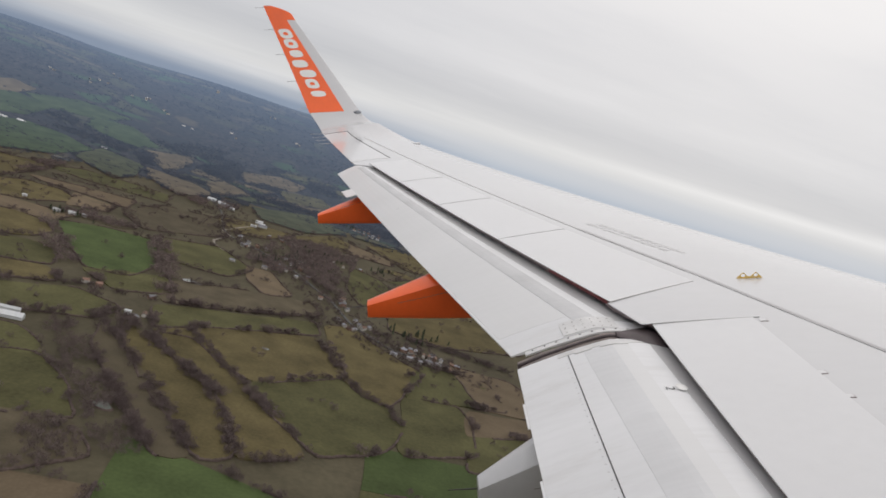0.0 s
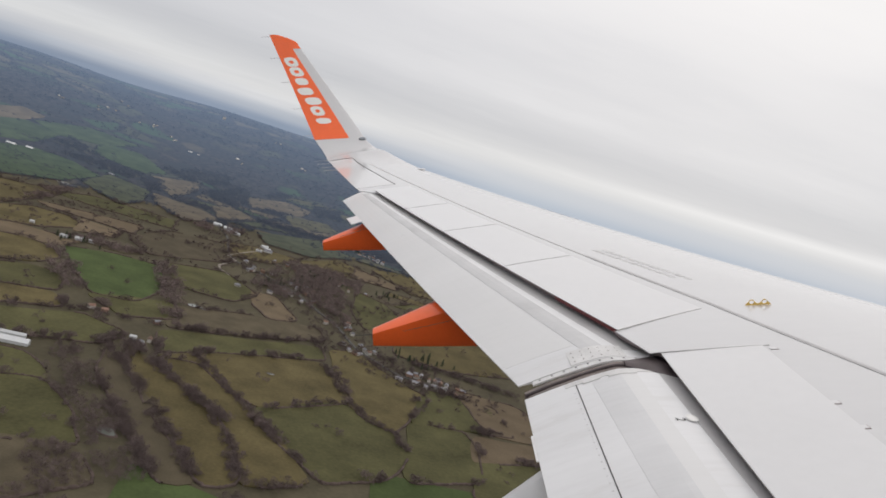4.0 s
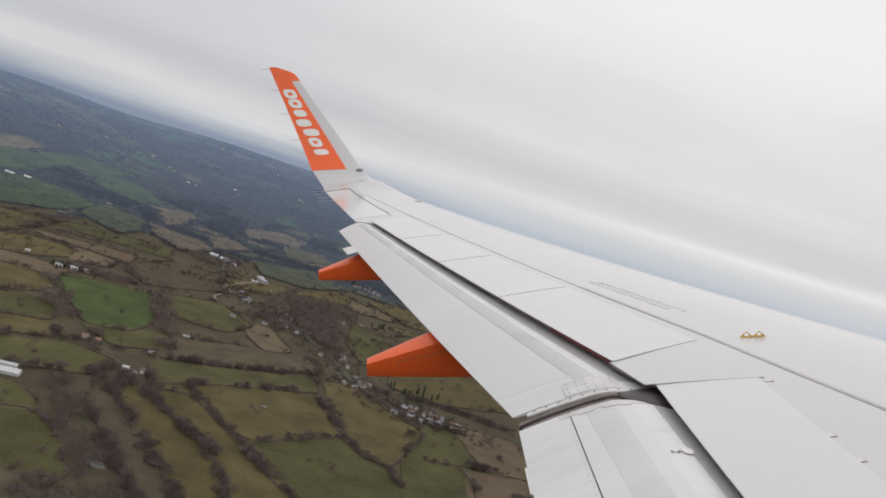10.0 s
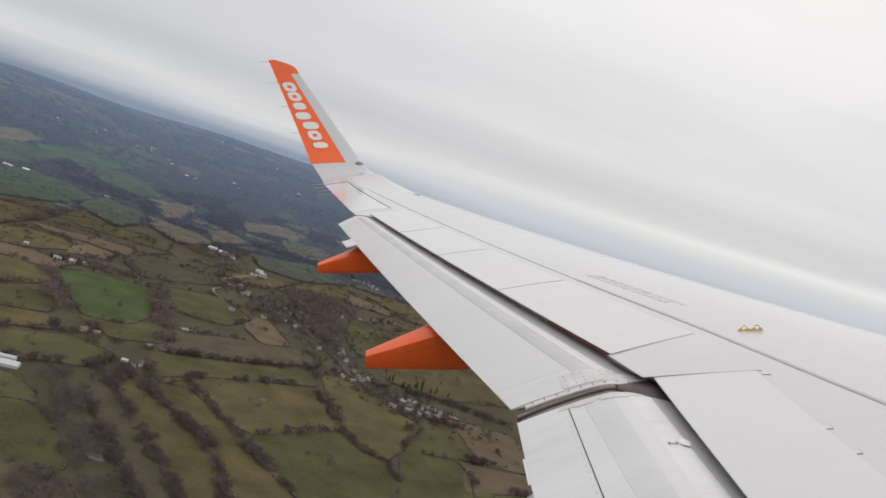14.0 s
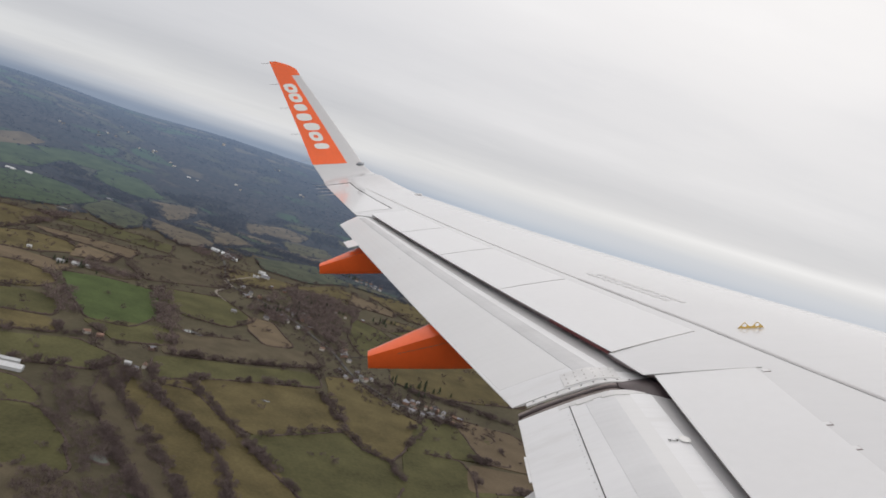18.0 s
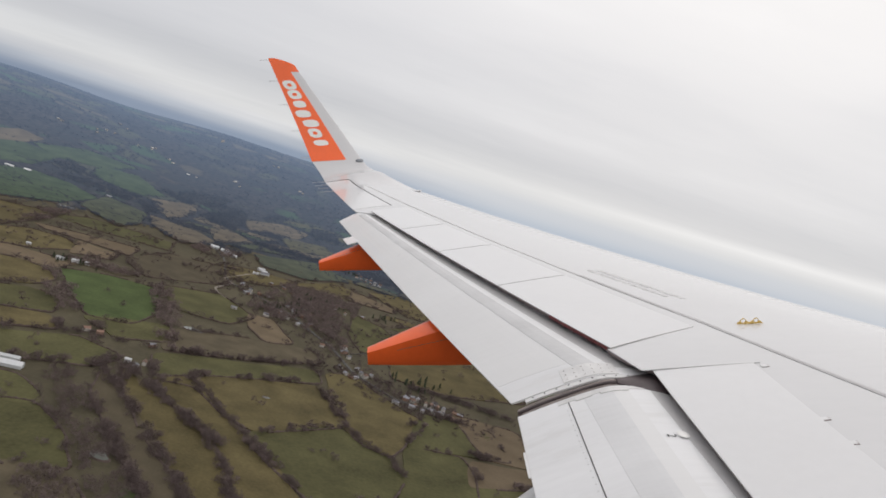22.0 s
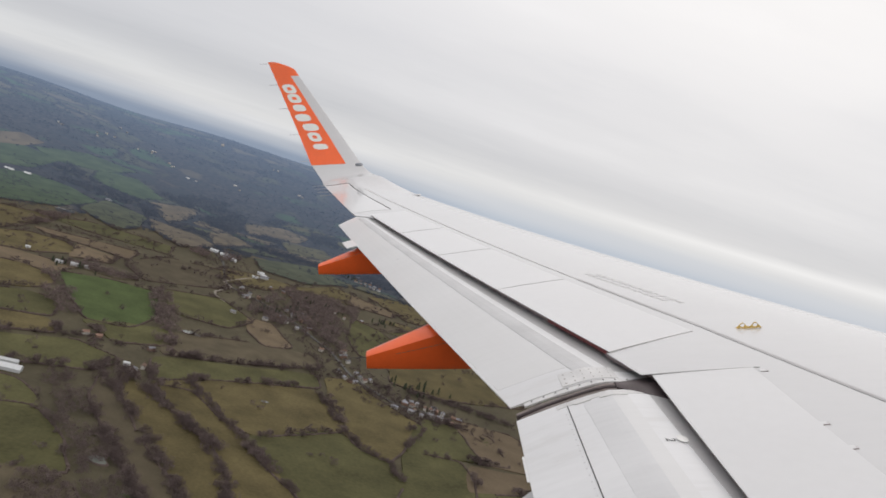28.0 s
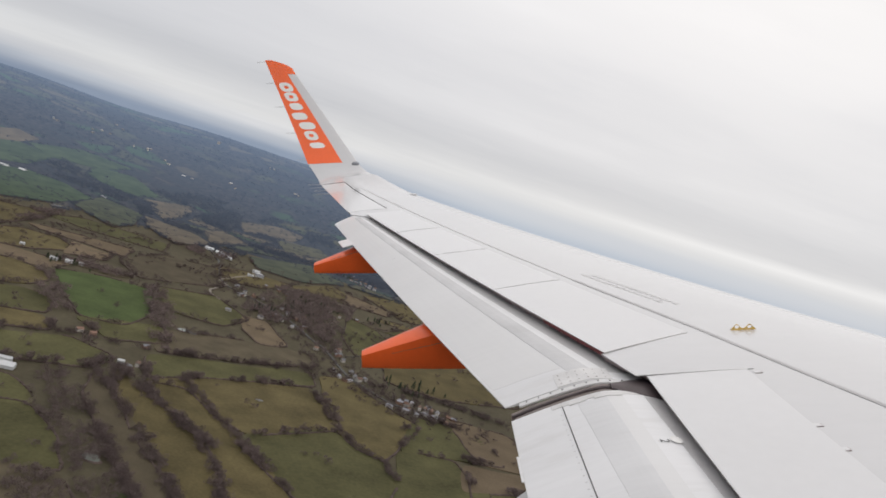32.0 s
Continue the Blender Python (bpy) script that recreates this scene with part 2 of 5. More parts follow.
# ---- helpers of this scene ----
def mesh_of(name, verts, faces, smooth=False):
    me = bpy.data.meshes.new(name)
    me.from_pydata([tuple(v) for v in verts], [], [tuple(f) for f in faces])
    if smooth:
        me.shade_smooth()
    me.update()
    return me


def part(name, data, material, parent=None, label=""):
    """Links a mesh or a bmesh as one object under a thing or a part."""
    if isinstance(data, bmesh.types.BMesh):
        me = bpy.data.meshes.new(name)
        data.normal_update()
        data.to_mesh(me)
        data.free()
        data = me
    if material and not data.materials:
        data.materials.append(material)
    ob = new(name, data)
    ob.parent = parent
    return tagged(ob, label)


def thing(name, label, category, group="", matrix=None, kind=""):
    ob = new(name)
    ob.empty_display_size = 0.2
    if matrix is not None:
        ob.matrix_basis = matrix
    return tagged(ob, label, category, group, kind)


def loft(rings, closed=True, caps=True, smooth=True, name="loft"):
    """A skin over rings of equal length."""
    n = len(rings[0])
    verts = [p for r in rings for p in r]
    faces = []
    for i in range(len(rings) - 1):
        for j in range(n if closed else n - 1):
            a, b = i * n + j, i * n + (j + 1) % n
            faces.append((a, b, b + n, a + n))
    if caps and closed:
        faces.append(tuple(range(n))[::-1])
        faces.append(tuple(range((len(rings) - 1) * n, len(rings) * n)))
    me = mesh_of(name, verts, faces)
    bm = bmesh.new()
    bm.from_mesh(me)
    bmesh.ops.recalc_face_normals(bm, faces=bm.faces)
    bm.to_mesh(me)
    bm.free()
    if smooth:
        me.shade_smooth()
        me.set_sharp_from_angle(angle=radians(35))
    return me


def box(x0, x1, y0, y1, z0, z1, bevel=0.0):
    bm = bmesh.new()
    bmesh.ops.create_cube(bm, size=1, matrix=Matrix.Translation(((x0 + x1) / 2, (y0 + y1) / 2, (z0 + z1) / 2)) @ Matrix.Diagonal((x1 - x0, y1 - y0, z1 - z0, 1)))
    if bevel:
        bmesh.ops.bevel(bm, geom=bm.edges[:], offset=bevel, segments=2, affect="EDGES")
    return bm


# ---- the wing's shape ----
def lerp(a, b, t):
    return a + (b - a) * t


def dihedral(y):
    return 0.0842 * (y - 6.4) + 0.0030 * (y - 6.4) ** 2


def nose_x(y):
    rake = 0.40 * max(0.0, (y - 15.2) / 1.25) ** 2
    return 3.9 - 0.514 * (y - 6.4) - rake


def tail_x(y):
    return -0.29 * (y - 6.4) if y > 6.4 else 0.0


def shroud_x(y):
    return 0.70 - 0.3625 * (y - 6.4) if y > 6.4 else 0.71


def hinge_x(y):
    """Front edge of the outer spoilers."""
    return 1.36 - 0.408 * (y - 7.27)


def spoiler_tail(y):
    return shroud_x(y) + 0.018


def profile(s, c, y):
    s = min(max(s, 0.0), 1.0)
    half = 0.40 * (0.2969 * math.sqrt(s) - 0.126 * s - 0.3516 * s * s + 0.2843 * s ** 3 - 0.1036 * s ** 4)
    tilt = -0.052 - 0.005 * max(0.0, y - 6.4)
    return c * (half + 0.03 * s * (1 - s)) + tilt * (1 - s) * c


def upper(x, y):
    """Height of the upper skin."""
    c = nose_x(y) - tail_x(y)
    s, s0 = (nose_x(y) - x) / c, (nose_x(y) - shroud_x(y)) / c
    turn_up = 0.24 * max(0.0, (y - 15.4) / 1.05) ** 2 * min(max(1 - s, 0), 1)
    return dihedral(y) + profile(s, c, y) - profile(s0, c, y) + turn_up


def depth(x, y):
    """Thickness of the wing under a point of its upper skin."""
    c = nose_x(y) - tail_x(y)
    s = min(max((nose_x(y) - x) / c, 0.0), 1.0)
    return max(0.012, c * 1.15 * (0.2969 * math.sqrt(s) - 0.126 * s - 0.3516 * s * s + 0.2843 * s ** 3 - 0.1015 * s ** 4))


def on_skin(x, y, lift=0.0):
    return Vector((x, y, upper(x, y) + lift))


wing = thing("airliner_wing", "glossy white airliner wing with extended flaps and an orange upturned tip", "aircraft wing", matrix=ATTITUDE)


def wing_ring(y, back):
    front = nose_x(y)
    n = 30
    xs = [front + (back - front) * 0.5 * (1 - math.cos(math.pi * i / n)) for i in range(n + 1)]
    top = [Vector((x, y, upper(x, y))) for x in xs]
    lip = back + (0.24 if y < 13.22 else -1)
    low = [Vector((x, y, upper(x, y) - (0.022 if x < lip else depth(x, y)))) for x in xs[1:]]
    return top[::-1] + low


stations = [0.7, 1.1, 1.5] + [1.9 + 0.25 * i for i in range(19)] + [6.4 + 0.2 * i for i in range(1, 34)]
rings = [wing_ring(y, shroud_x(y) + (0.05 if y > 6.85 else 0.0) if y > 6.4 else lerp(0.63, 0.762, (y - 2.1) / 4.285)) for y in stations if y < 13.2]
rings += [wing_ring(y, tail_x(y)) for y in [13.24 + 0.27 * i for i in range(12)] + [16.45]]
skin = loft(rings, name="wing_skin")
skin.materials.append(WHITE)
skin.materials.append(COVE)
# skin faces in the cove coloured dark in place of the shade there
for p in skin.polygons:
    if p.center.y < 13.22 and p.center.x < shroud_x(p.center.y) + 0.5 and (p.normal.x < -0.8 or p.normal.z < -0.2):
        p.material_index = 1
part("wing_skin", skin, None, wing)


def strip(path, width, lift, name="strip", tall=0.002):
    """A narrow raised band along points (x, y) of the upper skin."""
    ring = []
    for i, (x, y) in enumerate(path):
        a, b = Vector(path[max(i - 1, 0)]), Vector(path[min(i + 1, len(path) - 1)])
        d = (b - a).normalized()
        nx, ny = -d.y * width / 2, d.x * width / 2
        z0, z1 = lift - 0.004, lift + tall
        ring.append([on_skin(x + nx, y + ny, z0), on_skin(x + nx, y + ny, z1), on_skin(x - nx, y - ny, z1), on_skin(x - nx, y - ny, z0)])
    return loft(ring, smooth=False, name=name)


def between(p, q, n):
    return [(lerp(p[0], q[0], i / n), lerp(p[1], q[1], i / n)) for i in range(n + 1)]


def slab(corners, lift, tall, name, nu=14, nv=8, float_up=0.0):
    """A thin panel that follows the skin; corners: inner tail, outer tail, outer nose, inner nose. float_up: how far its tail rides above the skin."""
    a, b, c, d = [Vector(p) for p in corners]
    grid = []
    for i in range(nu + 1):
        row = []
        for j in range(nv + 1):
            p = a.lerp(b, i / nu).lerp(d.lerp(c, i / nu), j / nv)
            row.append(p)
        up = [float_up * (1 - j / nv) for j in range(nv + 1)]
        grid.append([on_skin(p.x, p.y, lift + tall + h) for p, h in zip(row, up)] + [on_skin(p.x, p.y, lift + h) for p, h in zip(row[::-1], up[::-1])])
    return loft(grid, name=name)


# rear-spar sealant line along the whole wing
part("sealant_line", strip(between((2.70, 4.0), (1.50, 7.36), 10) + between((1.50, 7.36), (0.82, 9.0), 6)[1:], 0.038, 0.002), JOINT, wing)
part("sealant_line", strip(between((0.82, 9.0), (-1.95, 15.68), 26), 0.022, 0.001), SEALANT, wing, "pale sealant line")

# outer spoilers, each a thin panel with dark joints
FLOAT = 0.019
TAIL_Y, NOSE_Y = (6.84, 8.71, 10.29, 11.68, 13.14), (7.21, 9.0, 10.57, 11.96, 13.38)
for i in range(4):
    a, b = TAIL_Y[i] + 0.004, TAIL_Y[i + 1] - 0.004
    c, d = NOSE_Y[i + 1] - 0.004, NOSE_Y[i] + 0.004
    sp = part("spoiler", slab([(spoiler_tail(a), a), (spoiler_tail(b), b), (hinge_x(c), c), (hinge_x(d), d)], 0.002, 0.006, "spoiler", float_up=FLOAT), PANEL, wing)
    # dark underside strip, its colour standing in for shade in the gap
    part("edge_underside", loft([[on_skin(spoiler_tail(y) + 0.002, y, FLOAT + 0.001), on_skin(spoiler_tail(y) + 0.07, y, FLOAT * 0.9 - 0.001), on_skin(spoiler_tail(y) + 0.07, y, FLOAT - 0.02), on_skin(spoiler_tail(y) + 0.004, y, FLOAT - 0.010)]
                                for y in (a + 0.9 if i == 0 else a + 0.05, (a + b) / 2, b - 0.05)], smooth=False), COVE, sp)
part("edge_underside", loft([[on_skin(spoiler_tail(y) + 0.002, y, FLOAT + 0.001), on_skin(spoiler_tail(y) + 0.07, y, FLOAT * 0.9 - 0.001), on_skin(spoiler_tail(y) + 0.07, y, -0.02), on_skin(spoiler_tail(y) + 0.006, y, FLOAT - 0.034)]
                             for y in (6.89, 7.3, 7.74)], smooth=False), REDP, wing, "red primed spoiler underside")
for i in range(4):
    y0, y1 = TAIL_Y[i], NOSE_Y[i]
    part("panel_joint", slab([(spoiler_tail(y0), y0 - 0.003), (spoiler_tail(y0), y0 + 0.003), (hinge_x(y1), y1 + 0.003), (hinge_x(y1), y1 - 0.003)], 0.004, 0.0055, "panel_joint", 2, 8, FLOAT), SEALANT if i == 0 else SEAL, wing)
part("hinge_joint", strip(between((hinge_x(7.27) + 0.006, 7.27), (hinge_x(13.42) + 0.006, 13.42), 24), 0.005, 0.003), GREYP, wing)

# inner spoiler
inner = part("spoiler", slab([(0.615, 2.1), (0.748, 6.389), (1.505, 6.389), (1.42, 2.1)], 0.002, 0.006, "inner_spoiler"), PANEL, wing)
part("panel_joint", strip(between((0.75, 6.3925), (1.51, 6.3925), 8), 0.004, 0.006), SEALANT, wing)
# fixed shroud panel between the spoilers
part("shroud_panel", slab([(0.665, 6.396), (shroud_x(6.834) - 0.005, 6.834), (hinge_x(7.204), 7.204), (1.56, 6.396)], 0.001, 0.006, "shroud_panel", float_up=0.011), WHITE, wing)
for x, y in ((1.535, 6.34), (1.485, 5.50), (1.470, 5.20)):
    lat = part("latch", strip([(x, y), (x + 0.055, y)], 0.045, 0.001), COVE, wing)
    part("latch_face", strip([(x - 0.003, y + 0.002), (x + 0.050, y + 0.002)], 0.037, 0.002), PANEL, lat)

# aileron, proud of the skin with a dark hinge gap
def aileron_x(y):
    return -2.35 + 0.369 * (16.18 - y)


part("aileron", slab([(tail_x(13.44) - 0.01, 13.44), (tail_x(16.15) - 0.01, 16.15), (aileron_x(16.15), 16.15), (aileron_x(13.6), 13.6)], 0.001, 0.0025, "aileron"), PANEL, wing)
part("hinge_gap", strip(between((aileron_x(13.62) + 0.012, 13.62), (aileron_x(16.18) + 0.012, 16.18), 14), 0.015, 0.004), SEAL, wing)
part("tip_gap", strip(between((tail_x(16.18) + 0.02, 16.18), (aileron_x(16.18), 16.18), 5), 0.010, 0.004), SEAL, wing)


# ---- flaps ----
def inner_tail(y):
    return -0.285 - 0.047 * (6.27 - y)


def flap_z(x, y, x_tail, drop):
    """Height of a lowered flap's back: it dips under the shroud, crests just behind it and falls to the tail."""
    if callable(x_tail):
        x_tail = x_tail(y)
    u, tail = x - shroud_x(y), x_tail - shroud_x(y)
    k = -tail / 0.95
    crest = -0.30 * k
    if u > crest:
        return dihedral(y) - 0.03 * k - 0.27 * (u - crest) ** 2 / k
    return dihedral(y) - 0.03 * k - (drop - 0.03 * k) * ((crest - u) / (crest - tail)) ** 1.22


def flap_ring(y, x_tail, drop):
    """Cross-section of a flap: blunt nose, arched back, thin tail."""
    front = shroud_x(y) + 0.13
    c = front - x_tail
    top, low = [], []
    for i in range(21):
        x = front - c * i / 20
        z = flap_z(x, y, x_tail, drop)
        s = i / 20
        top.append(Vector((x, y, z)))
        low.append(Vector((x, y, z - 0.008 - 0.16 * c * math.sqrt(s) * (1 - s))))
    return top + low[:0:-1]


def outer_tail(y):
    return lerp(-0.29, -2.27, (y - 6.43) / 6.79)


outer = part("outer_flap", loft([flap_ring(y, outer_tail(y), lerp(0.22, 0.15, (y - 6.43) / 6.79)) for y in [6.47 + 0.27 * i for i in range(26)]], name="outer_flap"), FLAPW, wing)
inner_flap = part("inner_flap", loft([flap_ring(y, inner_tail(y), 0.23) for y in [2.1 + 0.3 * i for i in range(14)] + [6.27]], name="inner_flap"), FLAPW, wing)


def flap_top(x, y, x_tail, drop, lift=0.003):
    return Vector((x, y, flap_z(x, y, x_tail, drop) + lift))


def flap_band(path, width, lift, tall, tail, drop):
    rings = []
    for i, (x, y) in enumerate(path):
        a, b = Vector(path[max(i - 1, 0)]), Vector(path[min(i + 1, len(path) - 1)])
        d = (b - a).normalized()
        nx, ny = -d.y * width / 2, d.x * width / 2
        t = tail if not callable(tail) else tail(y)
        q = [(x + nx, y + ny), (x - nx, y - ny)]
        rings.append([flap_top(*q[0], t, drop, lift - 0.004), flap_top(*q[0], t, drop, lift + tall), flap_top(*q[1], t, drop, lift + tall), flap_top(*q[1], t, drop, lift - 0.004)])
    return loft(rings, smooth=False)


part("trailing_joint", flap_band(between((0.076, 6.26), (-0.115, 2.2), 14), 0.006, 0.001, 0.002, inner_tail, 0.23), SEAL, inner_flap)
for i in range(28):
    part("rivet", flap_band([(0.042 - 0.0033 * i, 6.1 - 0.07 * i), (0.042 - 0.0033 * i, 6.092 - 0.07 * i)], 0.008, 0.0, 0.002, inner_tail, 0.23), INK, inner_flap)
# seal between the flaps, worn end plates with rivets
def boot_tube(x0, x1, side, wide, tall, sink, material, label=""):
    """One fold of the rubber boot between the flaps; it swings outboard as it climbs the flap's back."""
    rings = []
    for k in range(27):
        t = k / 26
        x = lerp(x0, x1, t)
        y = 6.335 + side + 0.045 * math.sin(math.pi * min(1.0, t * 1.15)) * t
        w, h = wide * (0.75 + 0.25 * math.sin(math.pi * t)), tall * (0.8 + 0.2 * math.sin(9 * t))
        rings.append([flap_top(x, y, inner_tail, 0.225, sink) + Vector((0, w * math.cos(a), h * math.sin(a))) for a in [j * math.pi / 5 for j in range(10)]])
    part("end_seal", loft(rings, name="end_seal"), material, wing, label)


boot_tube(-0.27, 0.66, 0.022, 0.034, 0.034, -0.026, BOOT, "dark worn rubber seal")
boot_tube(-0.25, 0.60, -0.030, 0.026, 0.026, -0.034, BOOT, "dark worn rubber seal")
boot_tube(-0.27, 0.62, -0.003, 0.010, 0.016, -0.012, DARK_BROWN)
part("end_lip", flap_band(between((-0.20, 6.43), (0.72, 6.43), 12), 0.05, -0.006, 0.010, -0.288, 0.22), METAL, outer)
plate = part("end_plate", flap_band(between((0.10, 6.58), (0.52, 6.58), 8), 0.20, 0.0, 0.005, -0.33, 0.22), METAL, outer, "scuffed bare metal wear plate")
for i in range(6):
    for j in range(3):
        part("rivet", flap_band([(0.13 + 0.068 * i, 6.515 + 0.065 * j), (0.139 + 0.068 * i, 6.515 + 0.065 * j)], 0.007, 0.004, 0.002, -0.34, 0.22), BOOT, plate)
for i in range(9):
    part("rivet", flap_band([(-0.15 + 0.09 * i, 6.44), (-0.14 + 0.09 * i, 6.44)], 0.012, 0.004, 0.003, -0.288, 0.22), SEAL, outer)
part("end_lip", flap_band(between((0.0, 6.23), (0.62, 6.23), 12), 0.05, -0.004, 0.008, inner_tail, 0.23), METAL, inner_flap)
for x0, x1, y, w in ((0.12, 0.24, 6.205, 0.04), (0.30, 0.50, 6.195, 0.035)):
    part("end_plate", flap_band(between((x0, y), (x1, y), 6), w, 0.004, 0.005, inner_tail, 0.23), METAL, inner_flap, "scuffed pale wear plate")
# paint of several ages along the inner flap
for x0, x1, tone in ((0.18, 0.385, FLAPG), (0.385, 0.50, FLAPM), (0.66, 0.80, FLAPD)):
    rings = []
    for k in range(19):
        y = lerp(6.19, 2.2, k / 18)
        row = [lerp(x0, x1, e / 5) for e in range(6)]
        rings.append([flap_top(row[0], y, inner_tail, 0.23, -0.003)] + [flap_top(x, y, inner_tail, 0.23, 0.0015) for x in row] + [flap_top(row[-1], y, inner_tail, 0.23, -0.003)])
    part("skin_panel", loft(rings, smooth=False), tone, inner_flap)
rings = []
for k in range(25):
    y = lerp(6.75, 13.0, k / 24)
    tail, d = outer_tail(y), lerp(0.22, 0.15, (y - 6.43) / 6.79)
    row = [lerp(shroud_x(y), tail, e) for e in (0.41, 0.48, 0.56, 0.66, 0.78, 0.90, 0.975)]
    rings.append([flap_top(row[0], y, tail, d, -0.003)] + [flap_top(x, y, tail, d, 0.0015) for x in row] + [flap_top(row[-1], y, tail, d, -0.003)])
part("skin_panel", loft(rings, smooth=False), FLAPM, outer)
rings = []
for k in range(33):
    y = lerp(6.62, 13.05, k / 32)
    tail, d = outer_tail(y), lerp(0.22, 0.15, (y - 6.43) / 6.79)
    row = [lerp(shroud_x(y), tail, e) for e in (0.215, 0.26, 0.31, 0.36, 0.40)]
    rings.append([flap_top(row[0], y, tail, d, -0.003)] + [flap_top(x, y, tail, d, 0.003) for x in row] + [flap_top(row[-1], y, tail, d, -0.003)])
part("worn_band", loft(rings, smooth=False), WORN, outer, "dull grey scuffed band of paint")
# darker band painted along the outer flap's nose for the cove's shade
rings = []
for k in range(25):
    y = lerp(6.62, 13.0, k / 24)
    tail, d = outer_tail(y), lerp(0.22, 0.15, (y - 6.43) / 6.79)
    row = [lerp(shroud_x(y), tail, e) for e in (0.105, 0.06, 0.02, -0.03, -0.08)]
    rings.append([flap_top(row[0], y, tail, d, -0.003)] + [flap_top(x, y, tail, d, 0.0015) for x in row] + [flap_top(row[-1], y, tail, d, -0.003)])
part("nose_shade", loft(rings, smooth=False), FLAPD, outer)
# dark brown saddle where the two flaps meet under the shroud
rings = []
for k in range(11):
    t = k / 10
    x = lerp(0.46, 0.80, t)
    y0, y1 = 6.335 - 0.03 - 0.16 * t ** 0.8, 6.335 + 0.05 + 0.17 * t ** 1.3
    rings.append([flap_top(x, lerp(y0, y1, e / 8), inner_tail, 0.225, 0.004 + 0.012 * math.sin(math.pi * e / 8)) for e in range(9)]
                 + [flap_top(x, lerp(y1, y0, e / 8), inner_tail, 0.225, -0.03) for e in range(9)])
part("seal_saddle", loft(rings), DARK_BROWN, wing, "dark brown seal between the flaps")
for x, y in ((-1.25, 10.55), (-0.15, 9.15), (0.12, 8.2)):
    part("fastener", flap_band([(x, y), (x + 0.05, y + 0.02)], 0.012, 0.002, 0.004, outer_tail, 0.19), INK, outer)
# tail tabs
tab = box(-0.15, 0.02, 11.80, 12.17, -0.006, 0.006, 0.003)
for v in tab.verts:
    v.co.z += dihedral(v.co.y) - 0.162 + 0.25 * min(v.co.x, 0)
    v.co.x += outer_tail(v.co.y)
part("tail_tab", tab, FLAPW, outer)
for y, w in ((5.78, 0.30), (4.95, 0.42), (4.0, 0.42)):
    bm = box(-0.016, 0.03, y - w, y, -0.003, 0.003, 0.001)
    for v in bm.verts:
        v.co.z += dihedral(v.co.y) - 0.236
        v.co.x += inner_tail(v.co.y)
    part("tail_tab", bm, FLAPW, inner_flap)
# numeral and pale dot on the inner flap
f2 = bpy.data.curves.new("numeral", "FONT")
f2.body, f2.size = "2", 0.085
tmp = new("numeral_text", f2)
bpy.context.view_layer.update()
me2 = bpy.data.meshes.new_from_object(tmp.evaluated_get(bpy.context.evaluated_depsgraph_get()))
bpy.data.objects.remove(tmp)
for v in me2.vertices:
    p = flap_top(0.535 + v.co.y, 5.545 - v.co.x, inner_tail, 0.23, 0.004)
    v.co = p
part("numeral", me2, BLACK, inner_flap, "black painted numeral 2")
dot = [flap_top(0.640 + 0.036 * math.cos(a), 5.535 + 0.045 * math.sin(a), inner_tail, 0.23, 0.010) for a in [k * math.pi / 8 for k in range(16)]]
part("dot", mesh_of("dot", dot, [tuple(range(16))]), LETTER, inner_flap, "round white mark")
# dark sheet added inside the cove, coloured to deepen its shade
part("cove_shade_wall", loft([[Vector((shroud_x(y) + 0.10, y, upper(shroud_x(y) + 0.10, y) - 0.02)), Vector((shroud_x(y) + 0.13, y, upper(shroud_x(y) + 0.13, y) - 0.02)),
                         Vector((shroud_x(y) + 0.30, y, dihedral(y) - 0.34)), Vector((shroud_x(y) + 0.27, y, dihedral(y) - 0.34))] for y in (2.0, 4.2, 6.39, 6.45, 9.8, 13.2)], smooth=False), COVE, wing)


